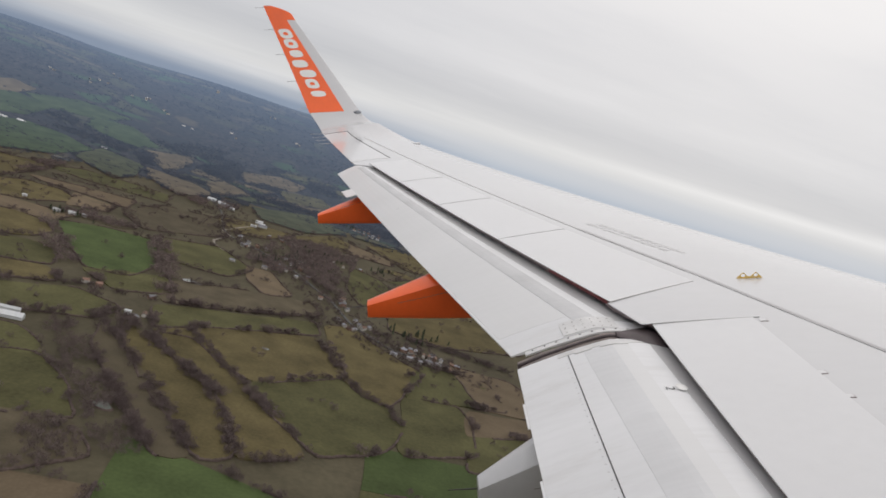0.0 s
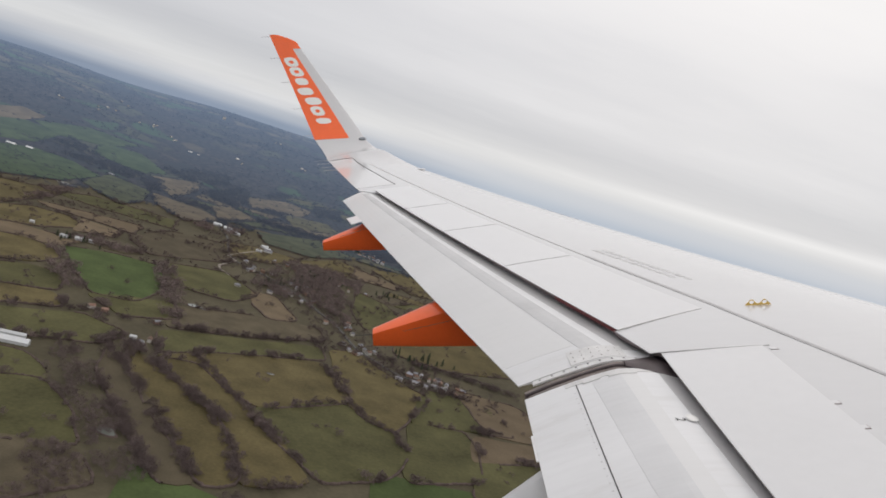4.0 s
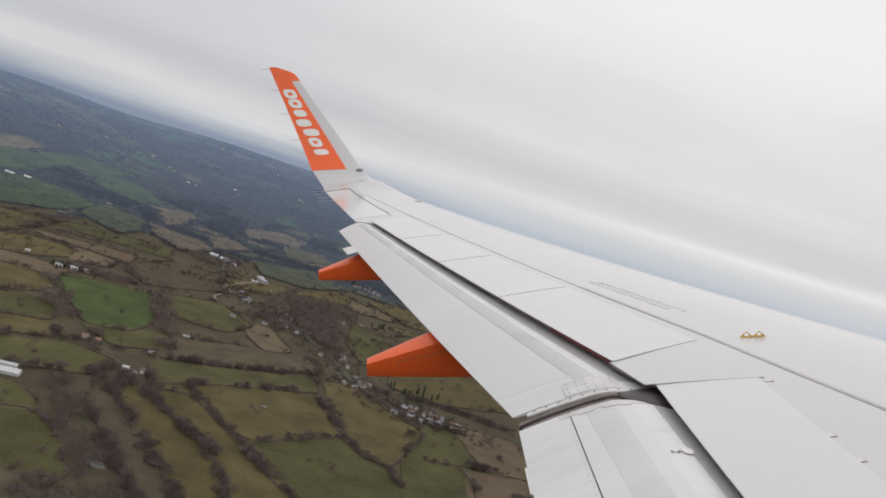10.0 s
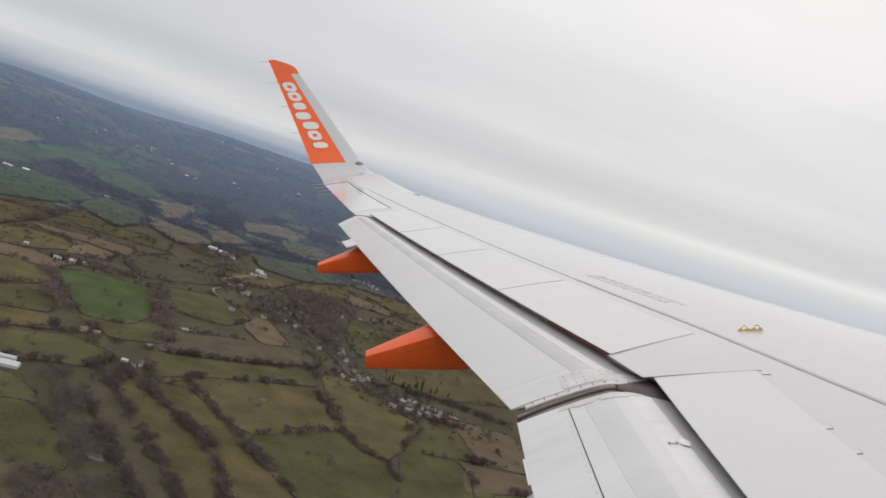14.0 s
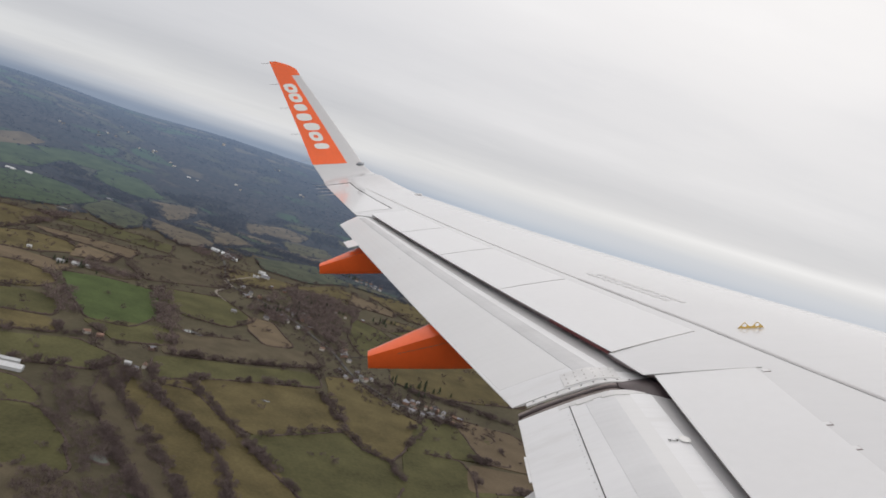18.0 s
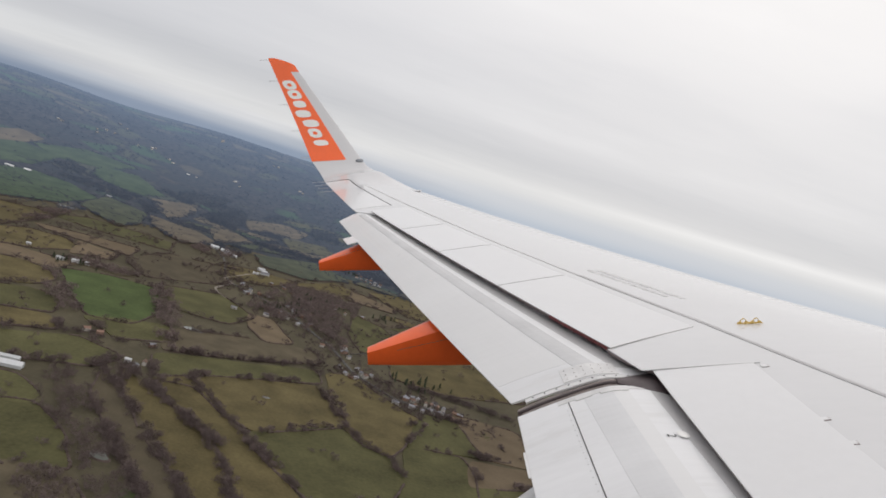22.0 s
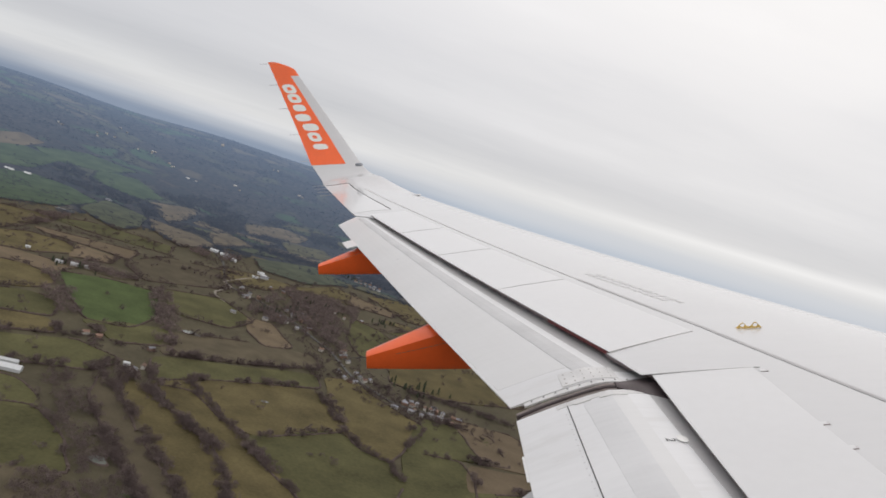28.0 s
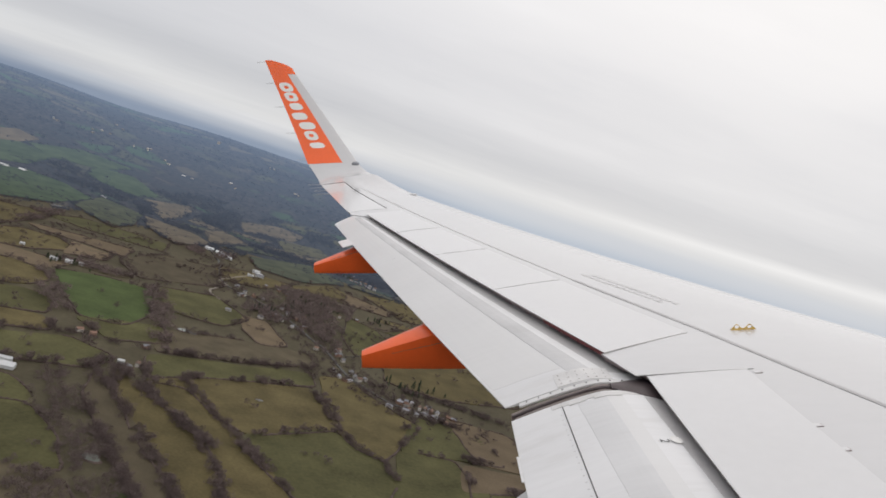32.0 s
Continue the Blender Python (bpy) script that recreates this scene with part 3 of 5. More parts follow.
# ---- flap track fairings ----
def fairing(y, x_tail, z_tail, length, wide, tall, material, label, roof_x, drop, rise=0.62, sink=0.02, blunt=0.045):
    """A canoe: blunt tail, flat flanks with a soft shoulder, fat middle, pointed nose."""
    rings = []

    def roof_z(x):
        if x < shroud_x(y) + 0.1:
            return flap_z(max(x, roof_x), y, roof_x, drop) - 0.012 - 0.10 * min(1, (x - roof_x) / 0.4)
        return upper(x, y) - depth(x, y) + 0.03

    for i in range(37):
        t = i / 36
        taper = 1.0 if t < 0.55 else max(math.cos((t - 0.55) / 0.45 * math.pi / 2) ** 0.7, 0.05)
        h = (min(tall, tall * (0.185 + rise * t * length)) + 0.022 * min(t * length, 1.6) + lerp(blunt, sink, min(1, t / 0.3))) * taper
        w = wide * (0.34 + 0.66 * math.sin(min(t / 0.40, 1) * math.pi / 2)) * taper
        x = x_tail + length * t
        bottom = z_tail - 0.085 - sink - 0.022 * min(t * length, 1.6)
        top = bottom + h
        if x > roof_x - 0.02:
            top = min(top, roof_z(x))
        if x > shroud_x(y) - 0.25:
            top = min(top, dihedral(y) - 0.36)
        ring = []
        for dy, dz in ((-0.13, 1), (0.13, 1), (0.5, 0.79), (0.5, 0.14), (0.40, 0.0), (-0.40, 0.0), (-0.5, 0.14), (-0.5, 0.79)):
            ring.append(Vector((x, y + dy * w, bottom + dz * (top - bottom))))
        rings.append(ring)
    me = loft(rings)
    ob = part("flap_track_fairing", me, material, wing, label)
    seam = [[Vector((x_tail + 0.06 + length * 0.5 * t, y - (0.5 * wide * (0.34 + 0.66 * math.sin(min((0.06 / length + 0.5 * t) / 0.40, 1) * math.pi / 2))) - 0.001, z_tail + lerp(0.0, 0.34, t) + dz)) for dz in (0, 0.004)] for t in [0.16 + 0.84 * k / 8 for k in range(9)]]
    part("access_joint", loft(seam, closed=False, smooth=False), BOOT, ob)
    rod = bmesh.new()
    bmesh.ops.create_cone(rod, segments=6, radius1=0.006, radius2=0.003, depth=0.2, cap_ends=True, matrix=Matrix.Translation((x_tail - 0.09, y, z_tail)) @ Matrix.Rotation(radians(-90), 4, "Y"))
    part("static_wick", rod, SEAL, ob)
    return ob


fairing(8.60, -1.53, dihedral(8.6) - 0.60, 3.2, 0.44, 0.66, ORANGE, "orange painted canoe fairing", outer_tail(8.6), 0.20)
fairing(12.06, -2.48, dihedral(12.06) - 0.48, 2.6, 0.38, 0.54, ORANGE, "orange painted canoe fairing", outer_tail(12.06), 0.16, 0.62, 0.07, 0.05)
fairing(5.48, -0.66, dihedral(5.48) - 0.62, 3.4, 0.46, 0.74, GREYP, "pale grey canoe fairing", inner_tail(5.48), 0.23, 0.92)


# ---- upturned tip ----
TIP_Z = dihedral(16.45)


def tip_point(h):
    """Spine of the tip: y and z at a height h over the wing's end."""
    return 16.45 + 1.35 * (max(h, 0) / 2.5) ** 0.55, TIP_Z + h


def tip_tail(h):
    return lerp(-2.91, -3.21, h / 0.41) if h < 0.41 else lerp(-3.21, -4.18, (h - 0.41) / 2.37)


def tip_nose(h):
    if h < 0.38:
        return lerp(nose_x(16.45), -2.10, (h / 0.38) ** 0.7)
    return lerp(-2.10, -3.54, (h - 0.38) / 2.14) if h < 2.52 else lerp(-3.54, -4.05, ((h - 2.52) / 0.26) ** 1.8)


def tip_ring(h, front=None, back=None, out=0.0, thin=1.0):
    y, z = tip_point(h)
    y2, z2 = tip_point(h + 0.02)
    d = Vector((0, y2 - y, z2 - z)).normalized()
    nrm = Vector((0, -d.z, d.y))
    f, b = tip_nose(h) if front is None else front, tip_tail(h) if back is None else back
    c = f - b
    top, low = [], []
    for i in range(13):
        s = 1 - math.cos(math.pi * 0.5 * i / 12)
        half = c * 0.05 * thin * (math.sqrt(s) * 1.3 - 1.3 * s) + 0.006 + out
        fade = max(0.0, 1 - h / 0.38) ** 2
        wx0 = lerp(nose_x(16.45), tail_x(16.45), s)
        p = Vector((f - c * s, y, z + fade * (upper(wx0, 16.45) - TIP_Z)))
        grow = 1 - max(0.0, 1 - h / 0.38)
        top.append(p + nrm * half * grow)
        low.append(p - nrm * half * (2 - grow))
    return top + low[::-1]


HS = [0.0, 0.02, 0.05, 0.1, 0.16, 0.24, 0.32, 0.40] + [0.5 + 0.2 * i for i in range(11)] + [2.58, 2.65, 2.71, 2.76, 2.78]
tip = part("upturned_tip", loft([tip_ring(h) for h in HS], name="upturned_tip"), WHITE, wing)


def orange_front(h):
    return lerp(-2.45, -3.72, (h - 0.40) / 2.12) if h < 2.52 else lerp(-3.72, -4.05, ((h - 2.52) / 0.26) ** 1.5)


def tip_skin(h, x, lift):
    y, z = tip_point(h)
    y2, z2 = tip_point(h + 0.02)
    d = Vector((0, y2 - y, z2 - z)).normalized()
    c = tip_nose(h) - tip_tail(h)
    s = min(max((tip_nose(h) - x) / c, 0), 1)
    return Vector((x, y, z)) + Vector((0, -d.z, d.y)) * (c * 0.05 * (math.sqrt(s) * 1.3 - 1.3 * s) + 0.006 + lift)


def tip_film(h0, h1, front, back, lift, nh=24, nx=8):
    rings = []
    for i in range(nh + 1):
        h = lerp(h0, h1, i / nh)
        f, b = front(h), back(h)
        rings.append([tip_skin(h, lerp(f, b, j / nx), lift) for j in range(nx + 1)] + [tip_skin(h, lerp(b, f, j / nx), lift - 0.004) for j in range(nx + 1)])
    return loft(rings)


film_ob = part("orange_band", tip_film(0.40, 2.775, orange_front, lambda h: tip_tail(h) - 0.004, 0.005), ORANGE, tip, "orange painted face of the tip")
part("orange_cap", tip_film(2.44, 2.775, lambda h: tip_nose(h) + 0.002, lambda h: orange_front(h) - 0.01, 0.004, 12, 6), ORANGE, tip)
# plain white rings and bars where the airline's name stands: along the chord from, to, and half width down the tip; ring or bar
def mark_loop(h, mid, u0, u1, v, lean, n=20):
    loop = []
    for k in range(n):
        a = 2 * math.pi * k / n
        r = (abs(math.cos(a)) ** 3 + abs(math.sin(a)) ** 3) ** (-1 / 3)
        du, dv = (u0 + u1) / 2 + r * math.cos(a) * (u1 - u0) / 2, r * math.sin(a) * v
        loop.append(tip_skin(h + dv, mid + du + dv * lean, 0.0075))
    return loop


for i, (u0, u1, v, ring) in enumerate(((-0.140, 0.140, 0.108, True), (-0.140, 0.140, 0.106, True), (-0.140, 0.135, 0.080, False), (-0.200, 0.130, 0.084, False),
                                       (-0.150, 0.195, 0.084, False), (-0.140, 0.140, 0.106, True), (-0.140, 0.180, 0.064, False))):
    h = lerp(2.14, 0.80, i / 6)
    mid = lerp(orange_front(h), tip_tail(h), 0.50)
    loop = mark_loop(h, mid, u0, u1, v, -0.55)
    if ring:
        hole = mark_loop(h, mid, u0 * 0.36, u1 * 0.36, v * 0.34, -0.55)
        me = mesh_of("white_mark", loop + hole, [(k, (k + 1) % 20, 20 + (k + 1) % 20, 20 + k) for k in range(20)])
    else:
        me = mesh_of("white_mark", loop, [tuple(range(20))])
    part("white_mark", me, LETTER, film_ob)
# lamp at the foot of the tip, lamp blister on the leading edge
def blob(r, sx, sy, sz):
    bm = bmesh.new()
    bmesh.ops.create_uvsphere(bm, u_segments=14, v_segments=8, radius=r, matrix=Matrix.Diagonal((sx, sy, sz, 1)))
    for f in bm.faces:
        f.smooth = True
    return bm


lamp = blob(0.055, 1.6, 0.8, 0.8)
bmesh.ops.translate(lamp, vec=tip_skin(0.37, -2.16, 0.0), verts=lamp.verts)
part("tip_lamp", lamp, LENS, tip, "clear glazed navigation lamp")
blister = blob(0.045, 2.4, 1.6, 0.4)
bmesh.ops.translate(blister, vec=on_skin(nose_x(15.32) - 0.24, 15.32, 0.004), verts=blister.verts)
part("edge_lamp", blister, GREYP, wing, "small pale lamp blister")
# static wicks
def wick(p, length, name="static_wick", parent=wing):
    bm = bmesh.new()
    bmesh.ops.create_cone(bm, segments=6, radius1=0.006, radius2=0.004, depth=length, cap_ends=True, matrix=Matrix.Translation(p + Vector((-length / 2 + 0.03, 0, 0))) @ Matrix.Rotation(radians(-90), 4, "Y"))
    return part(name, bm, JOINT, parent)


for y in (16.25, 15.9, 15.55, 15.2):
    wick(on_skin(tail_x(y), y, 0.0), 0.30)
for h in (0.50, 1.10, 1.70, 2.25, 2.74):
    yy, zz = tip_point(h)
    wick(Vector((tip_tail(h), yy, zz)), 0.24, parent=tip)

# yellow tie-down bracket: a bent plate with two eyes
def bracket():
    bm = bmesh.new()
    n = 40
    outer_line = [(-0.13, 0.0), (0.13, 0.0)]
    pts = []
    for i in range(n + 1):
        t = i / n
        x = lerp(0.125, -0.125, t)
        hump = max(math.exp(-((x - 0.062) / 0.032) ** 2), math.exp(-((x + 0.062) / 0.032) ** 2))
        pts.append((x, 0.022 + 0.058 * hump if abs(x) < 0.118 else 0.006))
    prof = outer_line + pts
    verts = [bm.verts.new((x, -0.005, z)) for x, z in prof]
    holes = []
    for cx in (-0.062, 0.062):
        holes.append([bm.verts.new((cx + 0.024 * math.cos(k * math.pi / 6), -0.005, 0.042 + 0.024 * math.sin(k * math.pi / 6))) for k in range(12)])
    edges = []
    for loop in [verts] + holes:
        edges += [bm.edges.new((loop[k], loop[(k + 1) % len(loop)])) for k in range(len(loop))]
    bmesh.ops.triangle_fill(bm, use_beauty=True, edges=edges)
    geo = bmesh.ops.extrude_face_region(bm, geom=bm.faces[:])
    bmesh.ops.translate(bm, vec=(0, 0.010, 0), verts=[v for v in geo["geom"] if isinstance(v, bmesh.types.BMVert)])
    bmesh.ops.recalc_face_normals(bm, faces=bm.faces)
    return bm


br = bracket()
bmesh.ops.transform(br, matrix=Matrix.Translation(on_skin(1.90, 7.26, 0.001)) @ Matrix.Diagonal((0.91, 1, 0.64, 1)), verts=br.verts)
part("rope_bracket", br, YELLOW, wing, "yellow rope bracket with two eyes")
# two rows of stencilled writing too small to read
rnd = random.Random(5)
for row in range(2):
    t = 0.0
    while t < 0.97:
        w = rnd.uniform(0.035, 0.10)
        a = (lerp(0.98, 1.52, t) + 0.11 * (1 - row), lerp(9.19, 8.05, t) + 0.03 * row)
        b = (lerp(0.98, 1.52, min(t + w, 1)) + 0.11 * (1 - row), lerp(9.19, 8.05, min(t + w, 1)) + 0.03 * row)
        part("stencil_bar", strip([a, b], 0.05, 0.0), INK, wing)
        t += w + 0.025



# ---- cabin shell round the eye: a plain tube with one window opening ----
HULL_Z, HULL_OUT, HULL_IN = 1.25, 1.80, 1.74
HOLE_X, HOLE_A = (-1.16, -0.72), (6.5, 19.5)


def hull_grid(radius):
    xs = [-9.0, -6.0, -3.0, HOLE_X[0], (HOLE_X[0] + HOLE_X[1]) / 2, HOLE_X[1], 2.0, 5.0, 9.0]
    turns = [HOLE_A[0], (HOLE_A[0] + HOLE_A[1]) / 2, HOLE_A[1]] + [HOLE_A[1] + (360 - HOLE_A[1] + HOLE_A[0]) * k / 48 for k in range(1, 48)]
    return [[ATTITUDE @ Vector((x, radius * math.cos(radians(a)), HULL_Z + radius * math.sin(radians(a)))) for a in turns] for x in xs]


verts, faces = [], []
for radius in (HULL_OUT, HULL_IN):
    for row in hull_grid(radius):
        verts += row
N_T, N_X = 50, 9
for s in range(2):
    for i in range(N_X - 1):
        for j in range(N_T):
            if i in (3, 4) and j in (0, 1):
                continue
            q = [s * N_X * N_T + i2 * N_T + j2 % N_T for i2, j2 in ((i, j), (i, j + 1), (i + 1, j + 1), (i + 1, j))]
            faces.append(q if s else q[::-1])
    for end in (0, N_X - 1):
        faces.append([s * N_X * N_T + end * N_T + j for j in range(N_T)])
rim = [(3, 0), (4, 0), (5, 0), (5, 1), (5, 2), (4, 2), (3, 2), (3, 1)]
for (i, j), (i2, j2) in zip(rim, rim[1:] + rim[:1]):
    faces.append((i * N_T + j, i2 * N_T + j2, N_X * N_T + i2 * N_T + j2, N_X * N_T + i * N_T + j))
hull_me = mesh_of("wall_cabin", verts, faces, True)
hull_me.set_sharp_from_angle(angle=radians(30))
tagged(part("wall_cabin", hull_me, WHITE), "plain white airliner cabin shell with a window opening", "fuselage", kind="structure")

# ---- land: x along the flight, y away from the aircraft, z up ----
def land_z(x, y):
    """Gentle swells near by, wooded hills that close the view far off."""
    r = math.hypot(x, y)
    swell = 6 * math.sin(x / 410 + 0.6) * math.cos(y / 530) + 3 * math.sin((x + y) / 260)
    t = min(max((r - 2600) / 2300, 0), 1)
    hill = t * t * (3 - 2 * t) * (330 + 12 * math.sin(x / 600 + 1) + 9 * math.sin(x / 210 + y / 340))
    return swell * (1 - t) + hill


verts, faces = [(0, 0, land_z(0, 0))], []
RINGS, SPOKES = 120, 180
for i in range(1, RINGS + 1):
    r = 4930 * (i / RINGS) ** 1.15
    for j in range(SPOKES):
        a = 2 * math.pi * j / SPOKES
        verts.append((r * math.sin(a), r * math.cos(a), land_z(r * math.sin(a), r * math.cos(a))))
for j in range(SPOKES):
    faces.append((0, 1 + (j + 1) % SPOKES, 1 + j))
for i in range(RINGS - 1):
    for j in range(SPOKES):
        a, b = 1 + i * SPOKES + j, 1 + i * SPOKES + (j + 1) % SPOKES
        faces.append((a, b, b + SPOKES, a + SPOKES))
ground_me = mesh_of("ground", verts, faces, True)
ground_me.materials.append(EARTH)
ground = part("ground", ground_me, None)
tagged(ground, "gently rolling winter farmland under an overcast sky", "ground", kind="structure")

# the hazy distance: one wooded upland sheet, so far off that it never shifts
def distance_material(name="hazy_distance", ground_colour=None):
    """Surfaces of the hazy distance: a patchwork of fields and woods, or one mottled colour, with haze painted as a
    blue glow that grows with distance.
    """
    m = bpy.data.materials.new(name)
    m.use_nodes = True
    nt = m.node_tree
    b = nt.nodes["Principled BSDF"]
    b.inputs["Roughness"].default_value, b.inputs["Specular IOR Level"].default_value = 1.0, 0.0
    co = nt.nodes.new("ShaderNodeTexCoord")
    mp = nt.nodes.new("ShaderNodeMapping")
    nt.links.new(co.outputs["Object"], mp.inputs[0])

    def ramp_of(fac, stops, mode="LINEAR"):
        n = nt.nodes.new("ShaderNodeValToRGB")
        n.color_ramp.interpolation = mode
        while len(n.color_ramp.elements) < len(stops):
            n.color_ramp.elements.new(0.5)
        for e, (p, c) in zip(n.color_ramp.elements, stops):
            e.position, e.color = p, (*c, 1)
        nt.links.new(fac, n.inputs[0])
        return n.outputs[0]

    def noise_of(scale, detail):
        n = nt.nodes.new("ShaderNodeTexNoise")
        nt.links.new(co.outputs["Object"], n.inputs["Vector"])
        n.inputs["Scale"].default_value, n.inputs["Detail"].default_value = scale, detail
        return n

    def mixed(fac, a, c):
        n = nt.nodes.new("ShaderNodeMixRGB")
        nt.links.new(fac, n.inputs[0])
        nt.links.new(a, n.inputs[1])
        nt.links.new(c, n.inputs[2])
        return n.outputs[0]

    # a patchwork of fields with wooded edges
    shake = nt.nodes.new("ShaderNodeVectorMath")
    shake.operation = "MULTIPLY_ADD"
    nt.links.new(noise_of(0.006, 3).outputs["Color"], shake.inputs[0])
    shake.inputs[1].default_value = (120, 120, 0)
    nt.links.new(mp.outputs[0], shake.inputs[2])
    flat = nt.nodes.new("ShaderNodeVectorMath")
    flat.operation = "MULTIPLY"
    nt.links.new(shake.outputs[0], flat.inputs[0])
    flat.inputs[1].default_value = (0.0055, 0.0095, 0.0)
    cells, edges = nt.nodes.new("ShaderNodeTexVoronoi"), nt.nodes.new("ShaderNodeTexVoronoi")
    edges.feature = "DISTANCE_TO_EDGE"
    for n in (cells, edges):
        nt.links.new(flat.outputs[0], n.inputs["Vector"])
        n.inputs["Scale"].default_value = 1.0
    grey = nt.nodes.new("ShaderNodeSeparateColor")
    nt.links.new(cells.outputs["Color"], grey.inputs[0])
    field = ramp_of(grey.outputs[0], [(0.0, (0.040, 0.040, 0.040)), (0.40, (0.066, 0.066, 0.046)), (0.66, (0.050, 0.072, 0.042)), (0.88, (0.090, 0.078, 0.058))], "CONSTANT")
    wood = ramp_of(noise_of(0.05, 6).outputs[0], [(0.35, (0.028, 0.027, 0.028)), (0.65, (0.058, 0.052, 0.050))])
    rim = ramp_of(edges.outputs["Distance"], [(0.04, (1, 1, 1)), (0.15, (0, 0, 0))])
    forest = ramp_of(noise_of(0.0022, 5).outputs[0], [(0.40, (1, 1, 1)), (0.54, (0, 0, 0))])
    if ground_colour:
        plain = ramp_of(noise_of(0.018, 4).outputs[0], [(0.30, tuple(c * 0.75 for c in ground_colour)), (0.70, tuple(c * 1.2 for c in ground_colour))])
        nt.links.new(plain, b.inputs["Base Color"])
    else:
        nt.links.new(mixed(forest, mixed(rim, field, wood), wood), b.inputs["Base Color"])
    # haze painted as emission, air light that grows with distance
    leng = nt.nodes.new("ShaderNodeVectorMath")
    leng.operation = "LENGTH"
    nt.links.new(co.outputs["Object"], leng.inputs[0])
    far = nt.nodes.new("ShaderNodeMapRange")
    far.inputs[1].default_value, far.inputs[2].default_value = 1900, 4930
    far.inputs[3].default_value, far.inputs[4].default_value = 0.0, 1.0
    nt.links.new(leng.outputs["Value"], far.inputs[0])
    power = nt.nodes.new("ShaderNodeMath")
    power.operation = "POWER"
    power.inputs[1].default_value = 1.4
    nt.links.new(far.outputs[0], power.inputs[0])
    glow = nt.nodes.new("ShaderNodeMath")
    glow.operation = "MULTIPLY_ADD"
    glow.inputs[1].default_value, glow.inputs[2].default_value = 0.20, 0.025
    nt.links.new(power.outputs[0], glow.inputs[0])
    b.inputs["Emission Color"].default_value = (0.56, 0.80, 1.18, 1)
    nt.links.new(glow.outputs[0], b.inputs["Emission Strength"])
    return m


verts, faces = [], []
for i in range(41):
    r = 2250 + (4940 - 2250) * i / 40
    for j in range(SPOKES):
        a = 2 * math.pi * j / SPOKES
        x, y = r * math.sin(a), r * math.cos(a)
        verts.append((x, y, land_z(x, y) + 2.5 * min(i, 2) - 1.5))
for i in range(40):
    for j in range(SPOKES):
        a, b = i * SPOKES + j, i * SPOKES + (j + 1) % SPOKES
        faces.append((a, b, b + SPOKES, a + SPOKES))
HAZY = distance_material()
HAZED_FIELDS = [distance_material("far_" + n, c) for n, c in (("green", (0.058, 0.074, 0.036)), ("olive", (0.085, 0.076, 0.042)), ("dull_green", (0.070, 0.072, 0.040)), ("stubble", (0.115, 0.092, 0.060)), ("plough", (0.066, 0.058, 0.044)))]
HAZED_TREES = distance_material("hazed_trees", (0.060, 0.052, 0.050))
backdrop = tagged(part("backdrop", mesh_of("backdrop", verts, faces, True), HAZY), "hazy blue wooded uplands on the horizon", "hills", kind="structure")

rnd = random.Random(11)
TURN = radians(-9)


def bend(u, v):
    """Field coordinates to land: turned a little and bowed, so that no hedge runs straight."""
    u2 = u + 26 * math.sin(v / 290 + 0.7) + 12 * math.sin(v / 97 + u / 400)
    v2 = v + 24 * math.sin(u / 330 + 1.9) + 9 * math.sin(u / 120 + v / 350)
    return (u2 * math.cos(TURN) - v2 * math.sin(TURN) - 160, u2 * math.sin(TURN) + v2 * math.cos(TURN))


def seen(x, y, slack=0.0):
    """Inside the wedge of land that the window looks over."""
    return y > 330 - slack and -0.80 * y - 130 - slack < x < 0.52 * y + 60 + slack


leaves = []


def area(poly):
    return 0.5 * sum(p.x * q.y - q.x * p.y for p, q in zip(poly, poly[1:] + poly[:1]))


def cut(poly, at, way):
    """The two halves of a convex polygon on either side of a line."""
    halves = [[], []]
    for p, q in zip(poly, poly[1:] + poly[:1]):
        a, b = (p - at).cross(way), (q - at).cross(way)
        halves[0 if a >= 0 else 1].append(p)
        if (a >= 0) != (b >= 0):
            c = p.lerp(q, a / (a - b))
            halves[0].append(c)
            halves[1].append(c)
    return halves


def middle(poly):
    return sum(poly, Vector((0, 0))) / len(poly)


def split(poly, level=0):
    mid = middle(poly)
    x, y = bend(*mid)
    if level > 6 and not seen(x, y, 420):
        return
    size = max(235 - 0.075 * max(math.hypot(x, y) - 700, 0), 178)
    strips = -330 < x < -60 and 560 < y < 860
    goal = size * size * (0.34 if strips else 0.62) * rnd.uniform(0.55, 1.5)
    if abs(area(poly)) < goal:
        leaves.append(poly)
        return
    far = max(((p - q) for p in poly for q in poly), key=lambda d: abs(d.x) * (1.0 if not strips else 2.2) + abs(d.y) * 1.25)
    across = Vector((1, 0)) if abs(far.y) * 1.25 > abs(far.x) * (1.0 if not strips else 2.2) else Vector((0, 1))
    turn = rnd.gauss(0, 0.24)
    way = Vector((across.x * math.cos(turn) - across.y * math.sin(turn), across.x * math.sin(turn) + across.y * math.cos(turn)))
    at = mid + Vector((rnd.uniform(-0.13, 0.13) * abs(far.x), rnd.uniform(-0.13, 0.13) * abs(far.y)))
    for half in cut(poly, at, way):
        if len(half) > 2:
            split(half, level + 1)


split([Vector(p) for p in ((-3300, 250), (2500, 250), (2500, 3900), (-3300, 3900))])
# ---- the plan of the farms under the wing: corners of each field, of the woods, and the lane ----
GREEN, OLIVE, DULL, TAN, PLOUGH = range(5)
farms, copses = [], []


